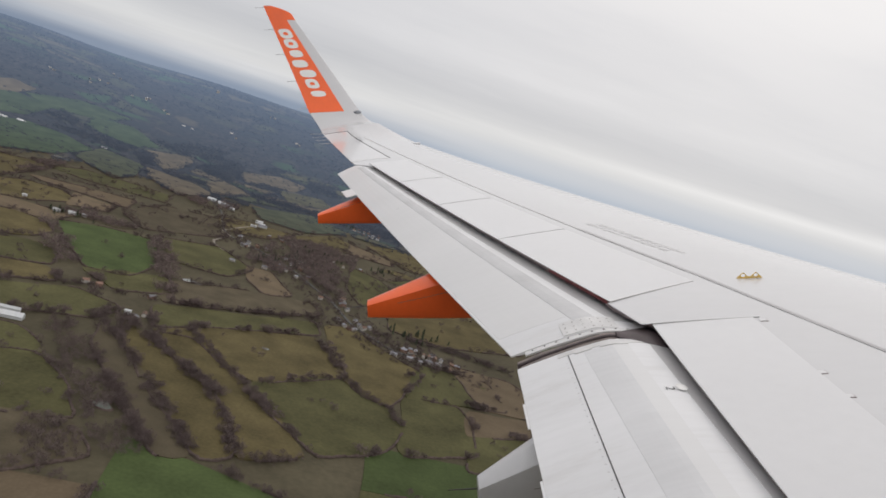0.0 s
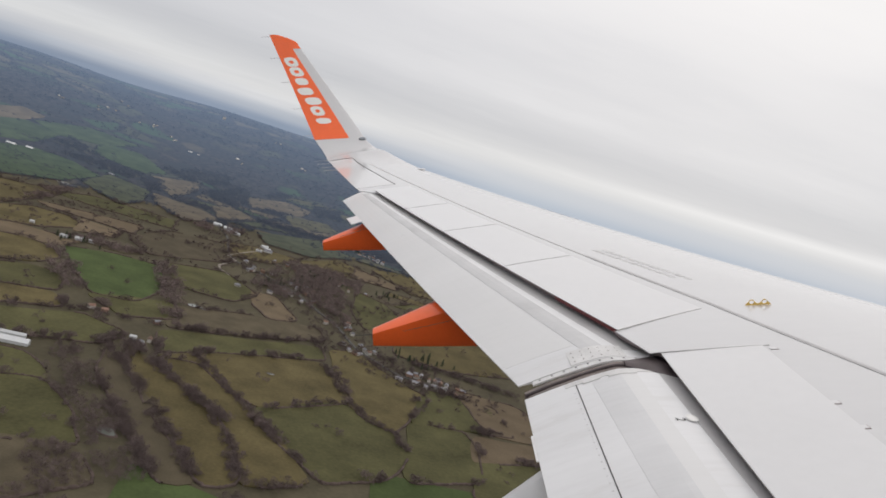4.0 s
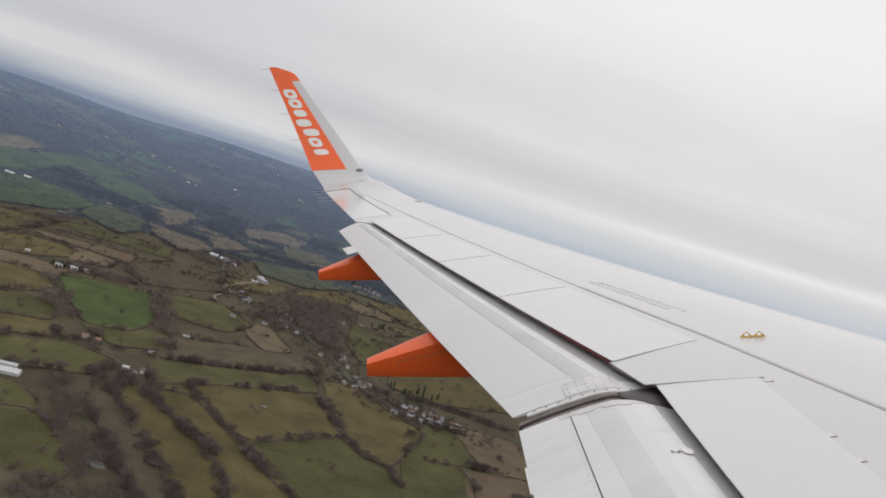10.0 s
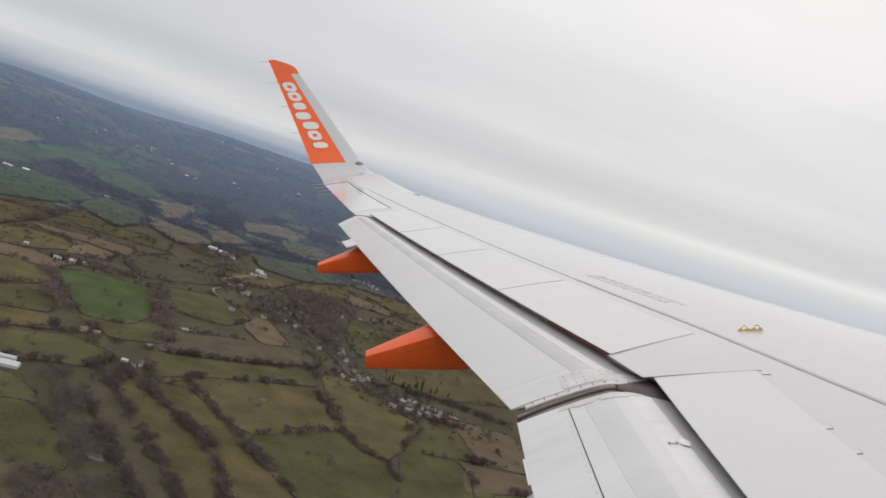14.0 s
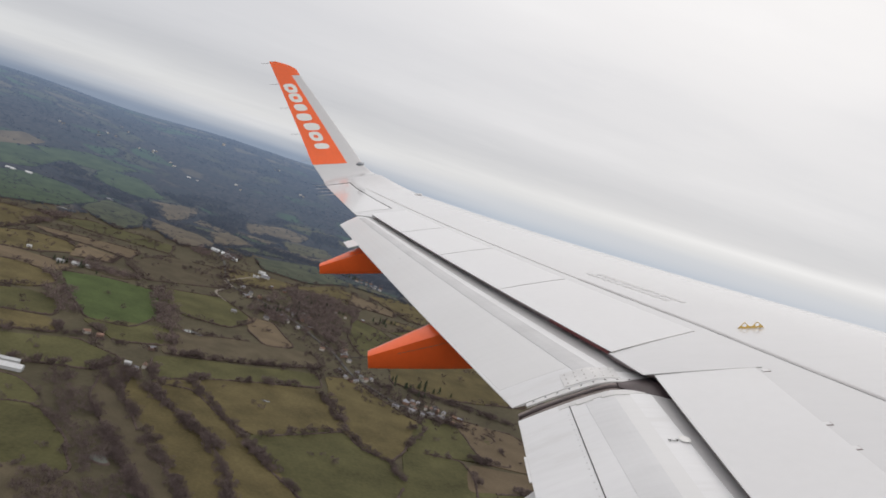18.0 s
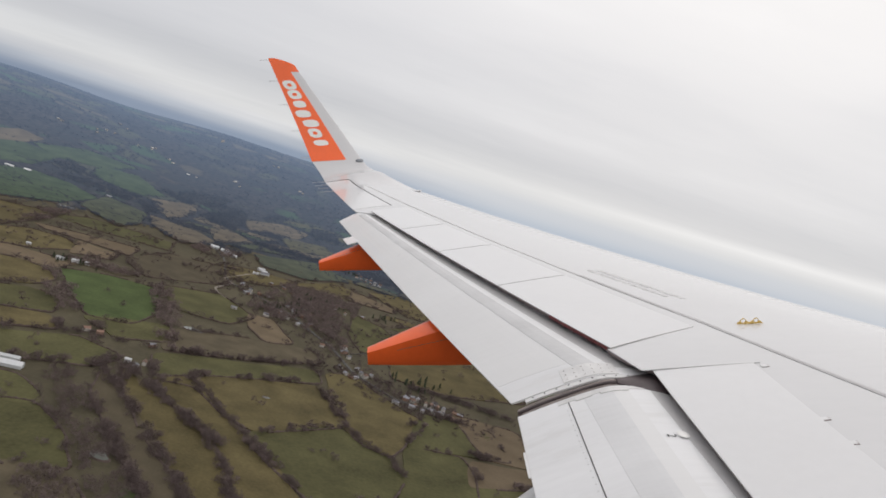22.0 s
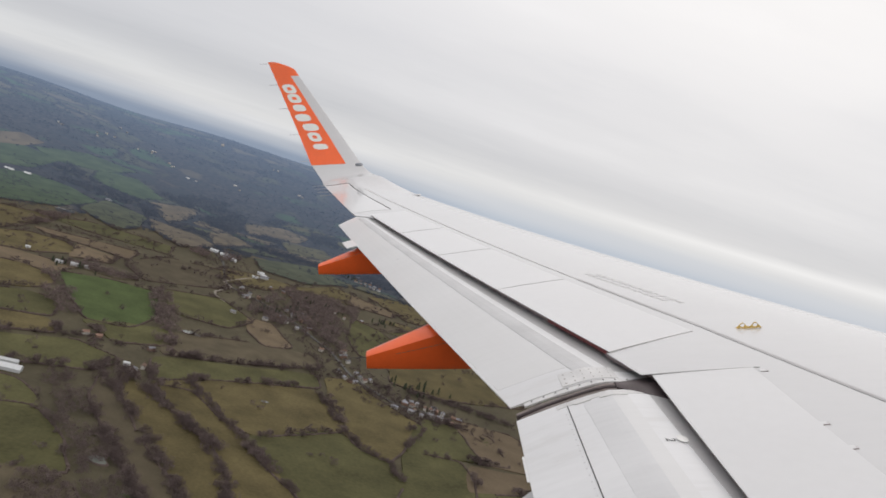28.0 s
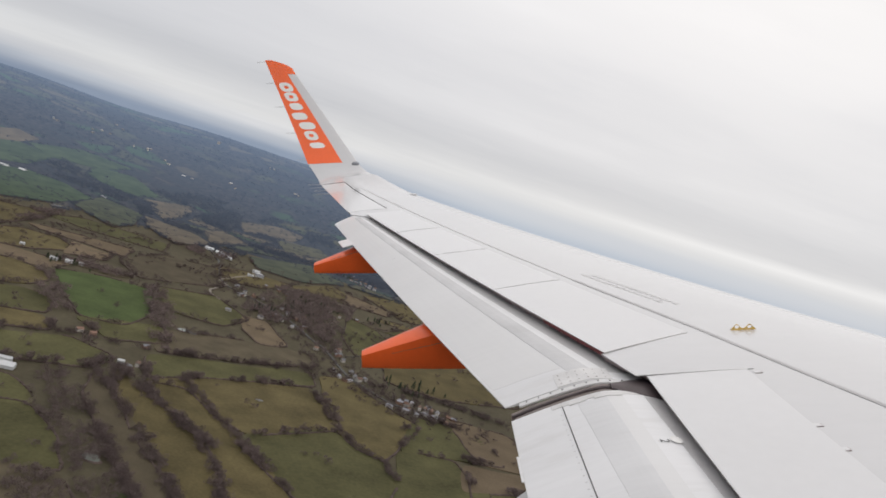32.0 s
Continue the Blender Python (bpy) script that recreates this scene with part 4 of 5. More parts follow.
def outline(corners, step, wander):
    """A closed line through corners, softened at them and never quite straight."""
    pts = [Vector(c) for c in corners]
    out = []
    for i, p in enumerate(pts):
        q = pts[(i + 1) % len(pts)]
        n = max(2, int((q - p).length / step))
        for k in range(n):
            c = p.lerp(q, k / n)
            d = (q - p).normalized()
            w = wander * math.sin(math.pi * k / n) * noise.noise(Vector((c.x / 60, c.y / 60, 1.3)))
            out.append(c + Vector((-d.y, d.x)) * w)
    return [0.25 * out[i - 1] + 0.5 * out[i] + 0.25 * out[(i + 1) % len(out)] for i in range(len(out))]


def farm(kind, *corners):
    mid = sum((Vector(c) for c in corners), Vector((0, 0))) / len(corners)
    grown = [Vector(c) + (Vector(c) - mid).normalized() * (7 + mid.length / 300) for c in corners]
    farms.append((kind, outline(grown, 14, 8)))


def wood(*corners):
    copses.append(outline(corners, 24, 16))


farm(TAN, (-1665, 2845), (-1605, 3020), (-1505, 3005), (-1525, 2875), (-1575, 2705))
farm(GREEN, (-1585, 2720), (-1500, 2870), (-1355, 2855), (-1340, 2640), (-1440, 2495))
farm(GREEN, (-1480, 2925), (-1355, 3090), (-1150, 3110), (-1210, 2945), (-1345, 2865))
farm(GREEN, (-1390, 2355), (-1265, 2540), (-1135, 2520), (-985, 2395), (-960, 2095), (-1070, 1850))
farm(GREEN, (-1210, 2930), (-1090, 3000), (-915, 2840), (-970, 2715), (-1165, 2790))
farm(OLIVE, (-1040, 1800), (-895, 1880), (-850, 1855), (-840, 1715), (-825, 1455))
farm(DULL, (-920, 2175), (-985, 2500), (-800, 2370), (-740, 2145), (-740, 1995))
farm(DULL, (-860, 1875), (-805, 1980), (-585, 1985), (-555, 1860), (-745, 1845))
farm(TAN, (-810, 1695), (-670, 1740), (-595, 1760), (-575, 1650), (-680, 1670), (-760, 1660))
farm(OLIVE, (-835, 1475), (-780, 1605), (-715, 1620), (-640, 1555), (-685, 1450), (-780, 1385))
farm(TAN, (-680, 1640), (-590, 1620), (-575, 1550), (-635, 1505))
farm(OLIVE, (-715, 1280), (-635, 1320), (-590, 1305), (-555, 1265), (-560, 1200), (-630, 1140))
farm(GREEN, (-575, 1350), (-510, 1400), (-420, 1415), (-365, 1250), (-365, 1145), (-425, 1125), (-505, 1240))
farm(PLOUGH, (-560, 1630), (-525, 1810), (-395, 1855), (-340, 1660), (-470, 1505))
farm(DULL, (-415, 1465), (-315, 1540), (-225, 1430), (-250, 1330), (-345, 1325))
farm(DULL, (-605, 1105), (-540, 1165), (-490, 1150), (-465, 1080), (-560, 1030))
farm(OLIVE, (-550, 1015), (-460, 1060), (-425, 1010), (-505, 945))
farm(TAN, (-775, 2360), (-605, 2290), (-515, 2190), (-570, 2035), (-695, 2185))
farm(TAN, (-905, 2715), (-780, 2865), (-750, 2700), (-730, 2410))
farm(TAN, (-600, 2450), (-550, 2560), (-450, 2415), (-520, 2235))
farm(TAN, (-585, 2890), (-445, 3015), (-335, 2980), (-360, 2850), (-525, 2735))
farm(OLIVE, (-400, 1890), (-325, 1940), (-210, 1935), (-265, 1795), (-355, 1750))
farm(DULL, (-370, 2185), (-205, 2385), (-85, 2210), (-195, 2035), (-315, 2045))
farm(OLIVE, (-395, 2760), (-240, 2845), (-180, 2725), (-310, 2550))
farm(OLIVE, (0, 2145), (125, 2265), (245, 1975), (120, 1940))
farm(DULL, (-25, 1745), (50, 1690), (95, 1580), (20, 1415), (-15, 1545))
farm(TAN, (-230, 1450), (-180, 1455), (-120, 1330), (-160, 1285), (-200, 1350))
farm(DULL, (-490, 925), (-385, 1000), (-315, 975), (-330, 910), (-445, 850))
farm(DULL, (-420, 1110), (-320, 1190), (-285, 1115), (-345, 1055))
farm(PLOUGH, (-300, 1185), (-195, 1255), (-80, 1310), (-55, 1240), (-175, 1135), (-275, 1065))
farm(DULL, (-275, 1040), (-185, 1095), (-55, 1190), (-40, 1125), (-170, 1030), (-245, 950))
farm(OLIVE, (-245, 925), (-165, 1020), (-40, 1105), (15, 980), (5, 950), (-85, 855), (-135, 885), (-185, 945))
farm(OLIVE, (-30, 1190), (15, 1225), (90, 1125), (140, 1085), (115, 1005), (90, 900), (50, 920), (10, 1000))
farm(DULL, (-95, 835), (10, 945), (50, 910), (90, 885), (105, 835), (80, 755), (15, 700), (-35, 760))
farm(DULL, (115, 945), (195, 970), (205, 900), (200, 815), (110, 760), (110, 835))
farm(DULL, (145, 1120), (260, 1125), (275, 1010), (205, 995), (120, 955), (130, 1020))
farm(TAN, (200, 1165), (310, 1165), (345, 1105), (315, 1015), (245, 1000))
farm(TAN, (220, 970), (325, 995), (320, 935), (205, 875))
farm(DULL, (205, 865), (315, 925), (305, 815), (195, 765))
farm(OLIVE, (85, 1415), (295, 1645), (365, 1375), (200, 1285), (95, 1295))
farm(OLIVE, (-295, 945), (-235, 890), (-185, 840), (-130, 780), (-95, 725), (-70, 650), (-100, 630), (-140, 695), (-195, 770), (-250, 850))
farm(OLIVE, (-240, 925), (-210, 965), (-160, 910), (-115, 845), (-65, 795), (-30, 740), (0, 695), (-65, 650), (-95, 730), (-130, 790), (-185, 850))
farm(PLOUGH, (-310, 915), (-255, 840), (-195, 765), (-145, 690), (-105, 630), (-135, 615), (-180, 680), (-225, 750), (-280, 820))
farm(DULL, (-380, 725), (-315, 755), (-260, 700), (-225, 645), (-310, 620))
farm(DULL, (-430, 805), (-370, 815), (-315, 765), (-385, 730))
farm(PLOUGH, (-305, 615), (-225, 635), (-185, 585), (-250, 520))
wood((-315, 625), (-230, 640), (-180, 585), (-250, 510))
wood((-375, 875), (-345, 880), (-280, 820), (-225, 745), (-180, 680), (-135, 610), (-180, 590), (-235, 680), (-310, 795))
wood((-230, 1865), (-10, 1920), (-25, 1570), (-15, 1305), (-85, 1430), (-250, 1495))
wood((-605, 1330), (-580, 1345), (-490, 1215), (-425, 1105), (-450, 1065))
wood((-435, 1445), (-400, 1455), (-280, 1140), (-280, 1070), (-340, 1190))
wood((-950, 2675), (-865, 2700), (-775, 2460), (-810, 2395))
wood((-845, 1670), (-900, 1975), (-880, 2105), (-815, 1770))
wood((-515, 2215), (-395, 2245), (-425, 1950), (-535, 1990))
wood((-115, 3260), (60, 3140), (125, 2395), (-20, 2365), (-140, 2570))


def inside(poly, x, y):
    hit = False
    for p, q in zip(poly, poly[1:] + poly[:1]):
        if (p.y > y) != (q.y > y) and x < p.x + (y - p.y) / (q.y - p.y) * (q.x - p.x):
            hit = not hit
    return hit


def claimed(x, y, slack):
    """Whether a place lies in, or near, a field or wood of the plan."""
    for poly in [f[1] for f in farms] + copses:
        if inside(poly, x, y) or min((p.x - x) ** 2 + (p.y - y) ** 2 for p in poly) < slack * slack:
            return True
    return False


leaves = [l for l in leaves if seen(*bend(*middle(l)), 150) and math.hypot(*bend(*middle(l))) < 3050 + 130 * rnd.random()]
leaves = [l for l in leaves if not any(claimed(*bend(*(middle(l) + (p - middle(l)) * 0.55)), 6) for p in l + [middle(l)])]

LANE = [(420, 1060), (300, 1110), (190, 1160), (140, 1165), (95, 1168), (40, 1222), (10, 1260), (-45, 1390), (-75, 1430), (-160, 1560), (-260, 1650), (-350, 1730), (-430, 1990), (-520, 2160)]


def lane_point(t):
    k = t * (len(LANE) - 1)
    i = min(int(k), len(LANE) - 2)
    p = [Vector(LANE[min(max(j, 0), len(LANE) - 1)]) for j in (i - 1, i, i + 1, i + 2)]
    f = k - i
    return 0.5 * (2 * p[1] + (p[2] - p[0]) * f + (2 * p[0] - 5 * p[1] + 4 * p[2] - p[3]) * f * f + (3 * p[1] - p[0] - 3 * p[2] + p[3]) * f ** 3)


lane = [lane_point(k / 90) for k in range(91)]


def lane_gap(x, y):
    return min((x - p.x) ** 2 + (y - p.y) ** 2 for p in lane) ** 0.5


def ribbon(points, width, lift, name):
    rings = []
    for i, p in enumerate(points):
        d = (points[min(i + 1, len(points) - 1)] - points[max(i - 1, 0)]).normalized()
        a, b = p + Vector((-d.y, d.x)) * width / 2, p - Vector((-d.y, d.x)) * width / 2
        rings.append([(a.x, a.y, land_z(*p) + lift), (b.x, b.y, land_z(*p) + lift), (b.x, b.y, land_z(*p) - 0.5), (a.x, a.y, land_z(*p) - 0.5)])
    return loft(rings, smooth=False, name=name)


tagged(part("road", ribbon(lane, 6, 1.25, "road"), TARMAC), "narrow grey tarmac lane through the village", "road", kind="structure")

for trail in (((-360, 1735), (-330, 1700), (-345, 1600), (-330, 1560), (-300, 1530)), ((-300, 1945), (-330, 1860), (-360, 1735))):
    pts = [Vector(a).lerp(Vector(b), k / 6) for a, b in zip(trail, trail[1:]) for k in range(6)] + [Vector(trail[-1])]
    tagged(part("farm_track", ribbon(pts, 4.5, 1.4, "farm_track"), GRAVEL), "pale gravel farm track between the fields", "track", kind="structure")

# ---- trees: shapes ----
def twig_cloud(r, n, high, spread, base, size):
    """Points and turns of small twig sprays in an uneven crown with gaps."""
    lumps = [(r.uniform(-0.5, 0.5) * spread, r.uniform(-0.5, 0.5) * spread, lerp(base, high, r.uniform(0.25, 0.85)), r.uniform(0.22, 0.42) * spread) for _ in range(9)]
    v, f = [], []
    for _ in range(n):
        lx, ly, lz, lr = r.choice(lumps)
        d = Vector((r.gauss(0, 1), r.gauss(0, 1), r.gauss(0, 0.8))).normalized() * lr * r.uniform(0.35, 1.0)
        p = Vector((lx, ly, min(lz, high)) ) + d
        if p.z < base * 0.8:
            p.z = base * 0.8 + r.random()
        q = Euler((r.uniform(0, 6.3), r.uniform(0, 6.3), r.uniform(0, 6.3))).to_matrix()
        s = size * r.uniform(0.6, 1.3)
        k = len(v)
        for a in ((-0.5, -0.18, 0), (0.5, -0.10, 0.1), (0.35, 0.30, 0), (-0.25, 0.24, -0.1)):
            v.append(p + q @ Vector(a) * s)
        f.append((k, k + 1, k + 2, k + 3))
    return v, f


def limb(v, f, a, b, ra, rb, n=5):
    d = (b - a).normalized()
    s = d.orthogonal().normalized()
    t = d.cross(s)
    k = len(v)
    for c, rr in ((a, ra), (b, rb)):
        for i in range(n):
            w = 2 * math.pi * i / n
            v.append(c + (s * math.cos(w) + t * math.sin(w)) * rr)
    for i in range(n):
        f.append((k + i, k + (i + 1) % n, k + n + (i + 1) % n, k + n + i))


def trunk_mesh(r, high, spread):
    v, f = [], []
    top = Vector((r.uniform(-0.4, 0.4), r.uniform(-0.4, 0.4), high * 0.45))
    limb(v, f, Vector((0, 0, -1.5)), top, 0.42, 0.28, 7)
    for i in range(7):
        a = 2 * math.pi * i / 7 + r.uniform(-0.4, 0.4)
        start = Vector((0, 0, 0)).lerp(top, r.uniform(0.55, 1.0))
        mid = start + Vector((math.cos(a) * spread * 0.25, math.sin(a) * spread * 0.25, high * r.uniform(0.12, 0.3)))
        limb(v, f, start, mid, 0.2, 0.11, 4)
        for _ in range(2):
            end = mid + Vector((math.cos(a + r.uniform(-0.7, 0.7)) * spread * 0.2, math.sin(a + r.uniform(-0.7, 0.7)) * spread * 0.2, high * r.uniform(0.08, 0.2)))
            limb(v, f, mid, end, 0.10, 0.03, 3)
    return mesh_of("trunk", v, f)


KINDS = []
for s in range(6):
    r = random.Random(40 + s)
    high, spread = r.uniform(9, 14), r.uniform(9, 13)
    tm = trunk_mesh(r, high, spread)
    tm.materials.append(BARK)
    cv, cf = twig_cloud(r, 420, high, spread, high * 0.3, 1.15)
    cm = mesh_of("crown", cv, cf)
    cm.materials.append(TWIGS)
    KINDS.append((tm, cm))
# light shapes for the joined woods: the same crowns with fewer, larger sprays
LIGHT = []
for s in range(5):
    r = random.Random(70 + s)
    high, spread = r.uniform(9, 13), r.uniform(9, 12)
    cv, cf = twig_cloud(r, 95, high, spread, high * 0.15, 1.65)
    LIGHT.append((np.array([tuple(p) for p in cv]), np.array(cf)))

NEARBY = []
for s in range(4):
    r = random.Random(60 + s)
    high, spread = r.uniform(8, 12), r.uniform(8, 11)
    cv, cf = twig_cloud(r, 230, high, spread, high * 0.15, 0.95)
    NEARBY.append((np.array([tuple(p) for p in cv]), np.array(cf)))

FAINT = []
for s in range(4):
    r = random.Random(90 + s)
    cv, cf = twig_cloud(r, 42, 11, 11, 1.6, 2.6)
    FAINT.append((np.array([tuple(p) for p in cv]), np.array(cf)))


CONES = []
for s in range(3):
    r = random.Random(120 + s)
    high, cv, cf = r.uniform(12, 17), [], []
    for _ in range(150):
        t = r.random() ** 0.7
        a, w = r.uniform(0, 6.3), (1 - t) * r.uniform(2.2, 3.4) + 0.3
        p = Vector((w * math.cos(a), w * math.sin(a), 1 + t * (high - 1)))
        q = Euler((r.uniform(-0.5, 0.5), r.uniform(-0.5, 0.5), a)).to_matrix()
        k = len(cv)
        cv += [p + q @ Vector(c) * 1.5 for c in ((-0.6, -0.4, 0.3), (0.6, -0.3, -0.3), (0.5, 0.4, -0.35), (-0.5, 0.3, 0.3))]
        cf.append((k, k + 1, k + 2, k + 3))
    CONES.append((np.array([tuple(p) for p in cv]), np.array(cf)))


def planted(places, name, material, label, category, shapes=LIGHT, sink=0.0):
    """Many trees as one mesh: places of (x, y, scale, turn)."""
    vs, fs, k = [], [], 0
    for i, (x, y, sc, a) in enumerate(places):
        v, f = shapes[i % len(shapes)]
        m = np.array([[math.cos(a), math.sin(a), 0], [-math.sin(a), math.cos(a), 0], [0, 0, 1]]) * sc
        vs.append(v @ m + np.array([x, y, land_z(x, y) - sink]))
        fs.append(f + k)
        k += len(v)
    if not vs:
        return
    v, f = np.concatenate(vs), np.concatenate(fs)
    me = bpy.data.meshes.new(name)
    me.vertices.add(len(v))
    me.vertices.foreach_set("co", v.astype(np.float32).ravel())
    me.loops.add(f.size)
    me.loops.foreach_set("vertex_index", f.astype(np.int32).ravel())
    me.polygons.add(len(f))
    me.polygons.foreach_set("loop_start", np.arange(0, f.size, 4, dtype=np.int32))
    me.update(calc_edges=True)
    ob = part(name, me, material)
    return tagged(ob, label, category, kind="stuff")


# ---- fields, hedges, tree rows ----
single, rows_far, woods, far_woods, hedge_lines = [], [], [], [], []


def noisy(x, y, s):
    return noise.noise(Vector((x / s, y / s, 3.7)))


def walk_edge(poly, step):
    """Points along a polygon's edges, at most a step apart, with the edge each starts on."""
    out = []
    for p, q in zip(poly, poly[1:] + poly[:1]):
        n = max(1, int((q - p).length / step))
        out += [p.lerp(q, i / n) for i in range(n)]
    return out


hedged = set()


def lay_field(ring, kind, lift):
    """One field: a low slab of turf that follows the swells."""
    mid = sum(ring, Vector((0, 0))) / len(ring)
    rim = [p + (mid - p).normalized() * 1.3 for p in ring]
    m = len(rim)
    verts = []
    for share in (0.0, 0.34, 0.67):
        verts += [(q.x, q.y, land_z(q.x, q.y) + lift) for q in (p.lerp(mid, share) for p in rim)]
    verts.append((mid.x, mid.y, land_z(mid.x, mid.y) + lift))
    verts += [(p.x, p.y, land_z(p.x, p.y) + lift - 2.0) for p in rim]
    faces = []
    for i in range(m):
        j = (i + 1) % m
        faces += [(i, j, m + j, m + i), (m + i, m + j, 2 * m + j, 2 * m + i), (2 * m + i, 2 * m + j, 3 * m), (i, 3 * m + 1 + i, 3 * m + 1 + j, j)]
    # far turf takes the materials with painted haze
    far = mid.length > 2150
    part("field", mesh_of("field", verts, faces, False), HAZED_FIELDS[kind] if far else FIELDS[kind], backdrop if far else ground, FIELD_NAMES[kind])


def plant_edge(ring, density, wide, gappy):
    """A hedge round a field, with trees in it, thick on some stretches and bare on others; none where another hedge runs."""
    line, clump = [], rnd.uniform(0, 100)
    for p, q in zip(ring, ring[1:] + ring[:1]):
        key = (round(p.x / 11), round(p.y / 11))
        taken = any((key[0] + i, key[1] + j) in hedged for i in (-1, 0, 1) for j in (-1, 0, 1))
        if taken or rnd.random() < gappy:
            if len(line) > 1:
                hedge_lines.append(line)
            line = []
        else:
            line.append((p.x, p.y))
        if taken:
            continue
        far = math.hypot(p.x, p.y)
        for _ in range(int((q - p).length / 7 * density + rnd.random())):
            c = p.lerp(q, rnd.random()) + Vector((rnd.uniform(-wide, wide), rnd.uniform(-wide, wide)))
            if noisy(c.x + clump, c.y, 45) < -0.05 or lane_gap(c.x, c.y) < 9:
                continue
            if far < 1150 and len(single) < 300:
                single.append((c.x, c.y, rnd.uniform(0.6, 1.25), rnd.uniform(0, 6.3)))
            else:
                rows_far.append((c.x, c.y, rnd.uniform(0.55, 1.1), rnd.uniform(0, 6.3)))
    if len(line) > 1:
        hedge_lines.append(line)
    for p in ring:
        hedged.add((round(p.x / 11), round(p.y / 11)))


def fill_wood(ring, step, gap):
    """Trees over the inside of an outline."""
    xs, ys = [p.x for p in ring], [p.y for p in ring]
    u = min(xs)
    while u < max(xs):
        v = min(ys)
        while v < max(ys):
            x, y = u + rnd.uniform(0, step), v + rnd.uniform(0, step)
            if inside(ring, x, y) and lane_gap(x, y) > 14 and noisy(x, y, 50) > gap:
                (woods if math.hypot(x, y) < 2150 else far_woods).append((x, y, rnd.uniform(0.6, 1.05) * step / 8.0, rnd.uniform(0, 6.3)))
            v += step
        u += step


for i, (kind, ring) in enumerate(farms):
    far = middle(ring).length
    lay_field(ring, kind, (0.9 if far < 2200 else 5.0) + 0.012 * i)
    strips = max((p - middle(ring)).length for p in ring) > 2.6 * min((p - middle(ring)).length for p in ring) and far < 900
    plant_edge(ring, 2.3 if strips else rnd.choice((0.35, 0.6, 1.0, 1.5)), 7 if strips else 3.0 + far / 600, 0.05)
    if not strips:
        for _ in range(rnd.choice((0, 1, 2, 4))):
            c = middle(ring).lerp(rnd.choice(ring), rnd.random() * 0.7)
            rows_far.append((c.x, c.y, rnd.uniform(0.6, 1.1), rnd.uniform(0, 6.3)))
for ring in copses:
    fill_wood(ring, 8.0 if middle(ring).length < 1300 else 11, -0.2)
for i, poly in enumerate(leaves):
    ring = [Vector(bend(*p)) for p in walk_edge(poly, 22)]
    mid = middle(ring)
    far = mid.length
    green, pick = noisy(mid.x + 900, mid.y, 600), rnd.random()
    wooded = far > 1250 and (noisy(mid.x, mid.y, 430) > 0.30 or pick < (0.28 if far > 2200 else 0.06))
    kind = PLOUGH if wooded else GREEN if green > -0.1 and pick < 0.45 else TAN if pick > (0.80 if far < 2200 else 0.88) else PLOUGH if pick > 0.76 else DULL if pick > 0.5 else OLIVE
    lay_field(ring, kind, (0.7 if far < 2200 else 4.6) + 0.0006 * i)
    plant_edge(ring, rnd.choice((0.3, 0.5, 0.9, 1.6)) if far < 2200 else 1.1, 3 + far / 500, 0.1)
    if wooded:
        fill_wood(ring, 10 if far < 1800 else 14, -0.6)

def tree_row(wide, *corners):
    """A thick belt of hedgerow trees along a line."""
    for p, q in zip(corners, corners[1:]):
        p, q = Vector(p), Vector(q)
        for _ in range(int((q - p).length * (0.16 + 0.055 * wide))):
            c = p.lerp(q, rnd.random()) + Vector((rnd.gauss(0, wide * 0.5), rnd.gauss(0, wide * 0.5)))
            if noisy(c.x + 50, c.y, 35) > -0.28 and lane_gap(c.x, c.y) > 8:
                rows_far.append((c.x, c.y, rnd.uniform(0.45, 1.0), rnd.uniform(0, 6.3)))


tree_row(8, (-305, 955), (-235, 890), (-185, 845), (-135, 785), (-95, 730), (-75, 660))
tree_row(8, (-325, 935), (-255, 850), (-205, 785), (-150, 705), (-110, 640))
tree_row(7, (-215, 985), (-160, 910), (-115, 850), (-70, 800), (-30, 745), (5, 705))
tree_row(9, (30, 1230), (120, 1250), (210, 1255), (320, 1230))
tree_row(4, (-40, 1110), (10, 985), (50, 910), (90, 890), (105, 835))
tree_row(3, (-475, 970), (-420, 1000), (-390, 1025), (-290, 1050), (-175, 1125), (-10, 1250))
tree_row(8, (-345, 880), (-285, 815), (-225, 745), (-185, 680), (-140, 620))

# loose clumps of trees over the far farmland, thicker with distance
for _ in range(260):
    d, a = 1500 + 1500 * rnd.random() ** 0.8, rnd.uniform(-0.70, 0.42)
    x, y = d * math.sin(a), d * math.cos(a)
    long = rnd.uniform(20, 75)
    for k in range(rnd.randint(4, 20)):
        rows_far.append((x + rnd.gauss(0, long), y + rnd.gauss(0, 16), rnd.uniform(0.5, 1.0), rnd.uniform(0, 6.3)))
# woods of the hazy distance
haze_woods = []
for _ in range(1500):
    d, a = 2350 + 2350 * rnd.random() ** 1.1, rnd.uniform(-0.76, 0.46)
    x, y = d * math.sin(a), d * math.cos(a)
    if noisy(x, y * 0.6, 520) > -0.25 and not claimed(x, y, 20):
        for k in range(rnd.randint(3, 11)):
            haze_woods.append((x + rnd.gauss(0, 55), y + rnd.gauss(0, 20), rnd.uniform(0.7, 1.25), rnd.uniform(0, 6.3)))

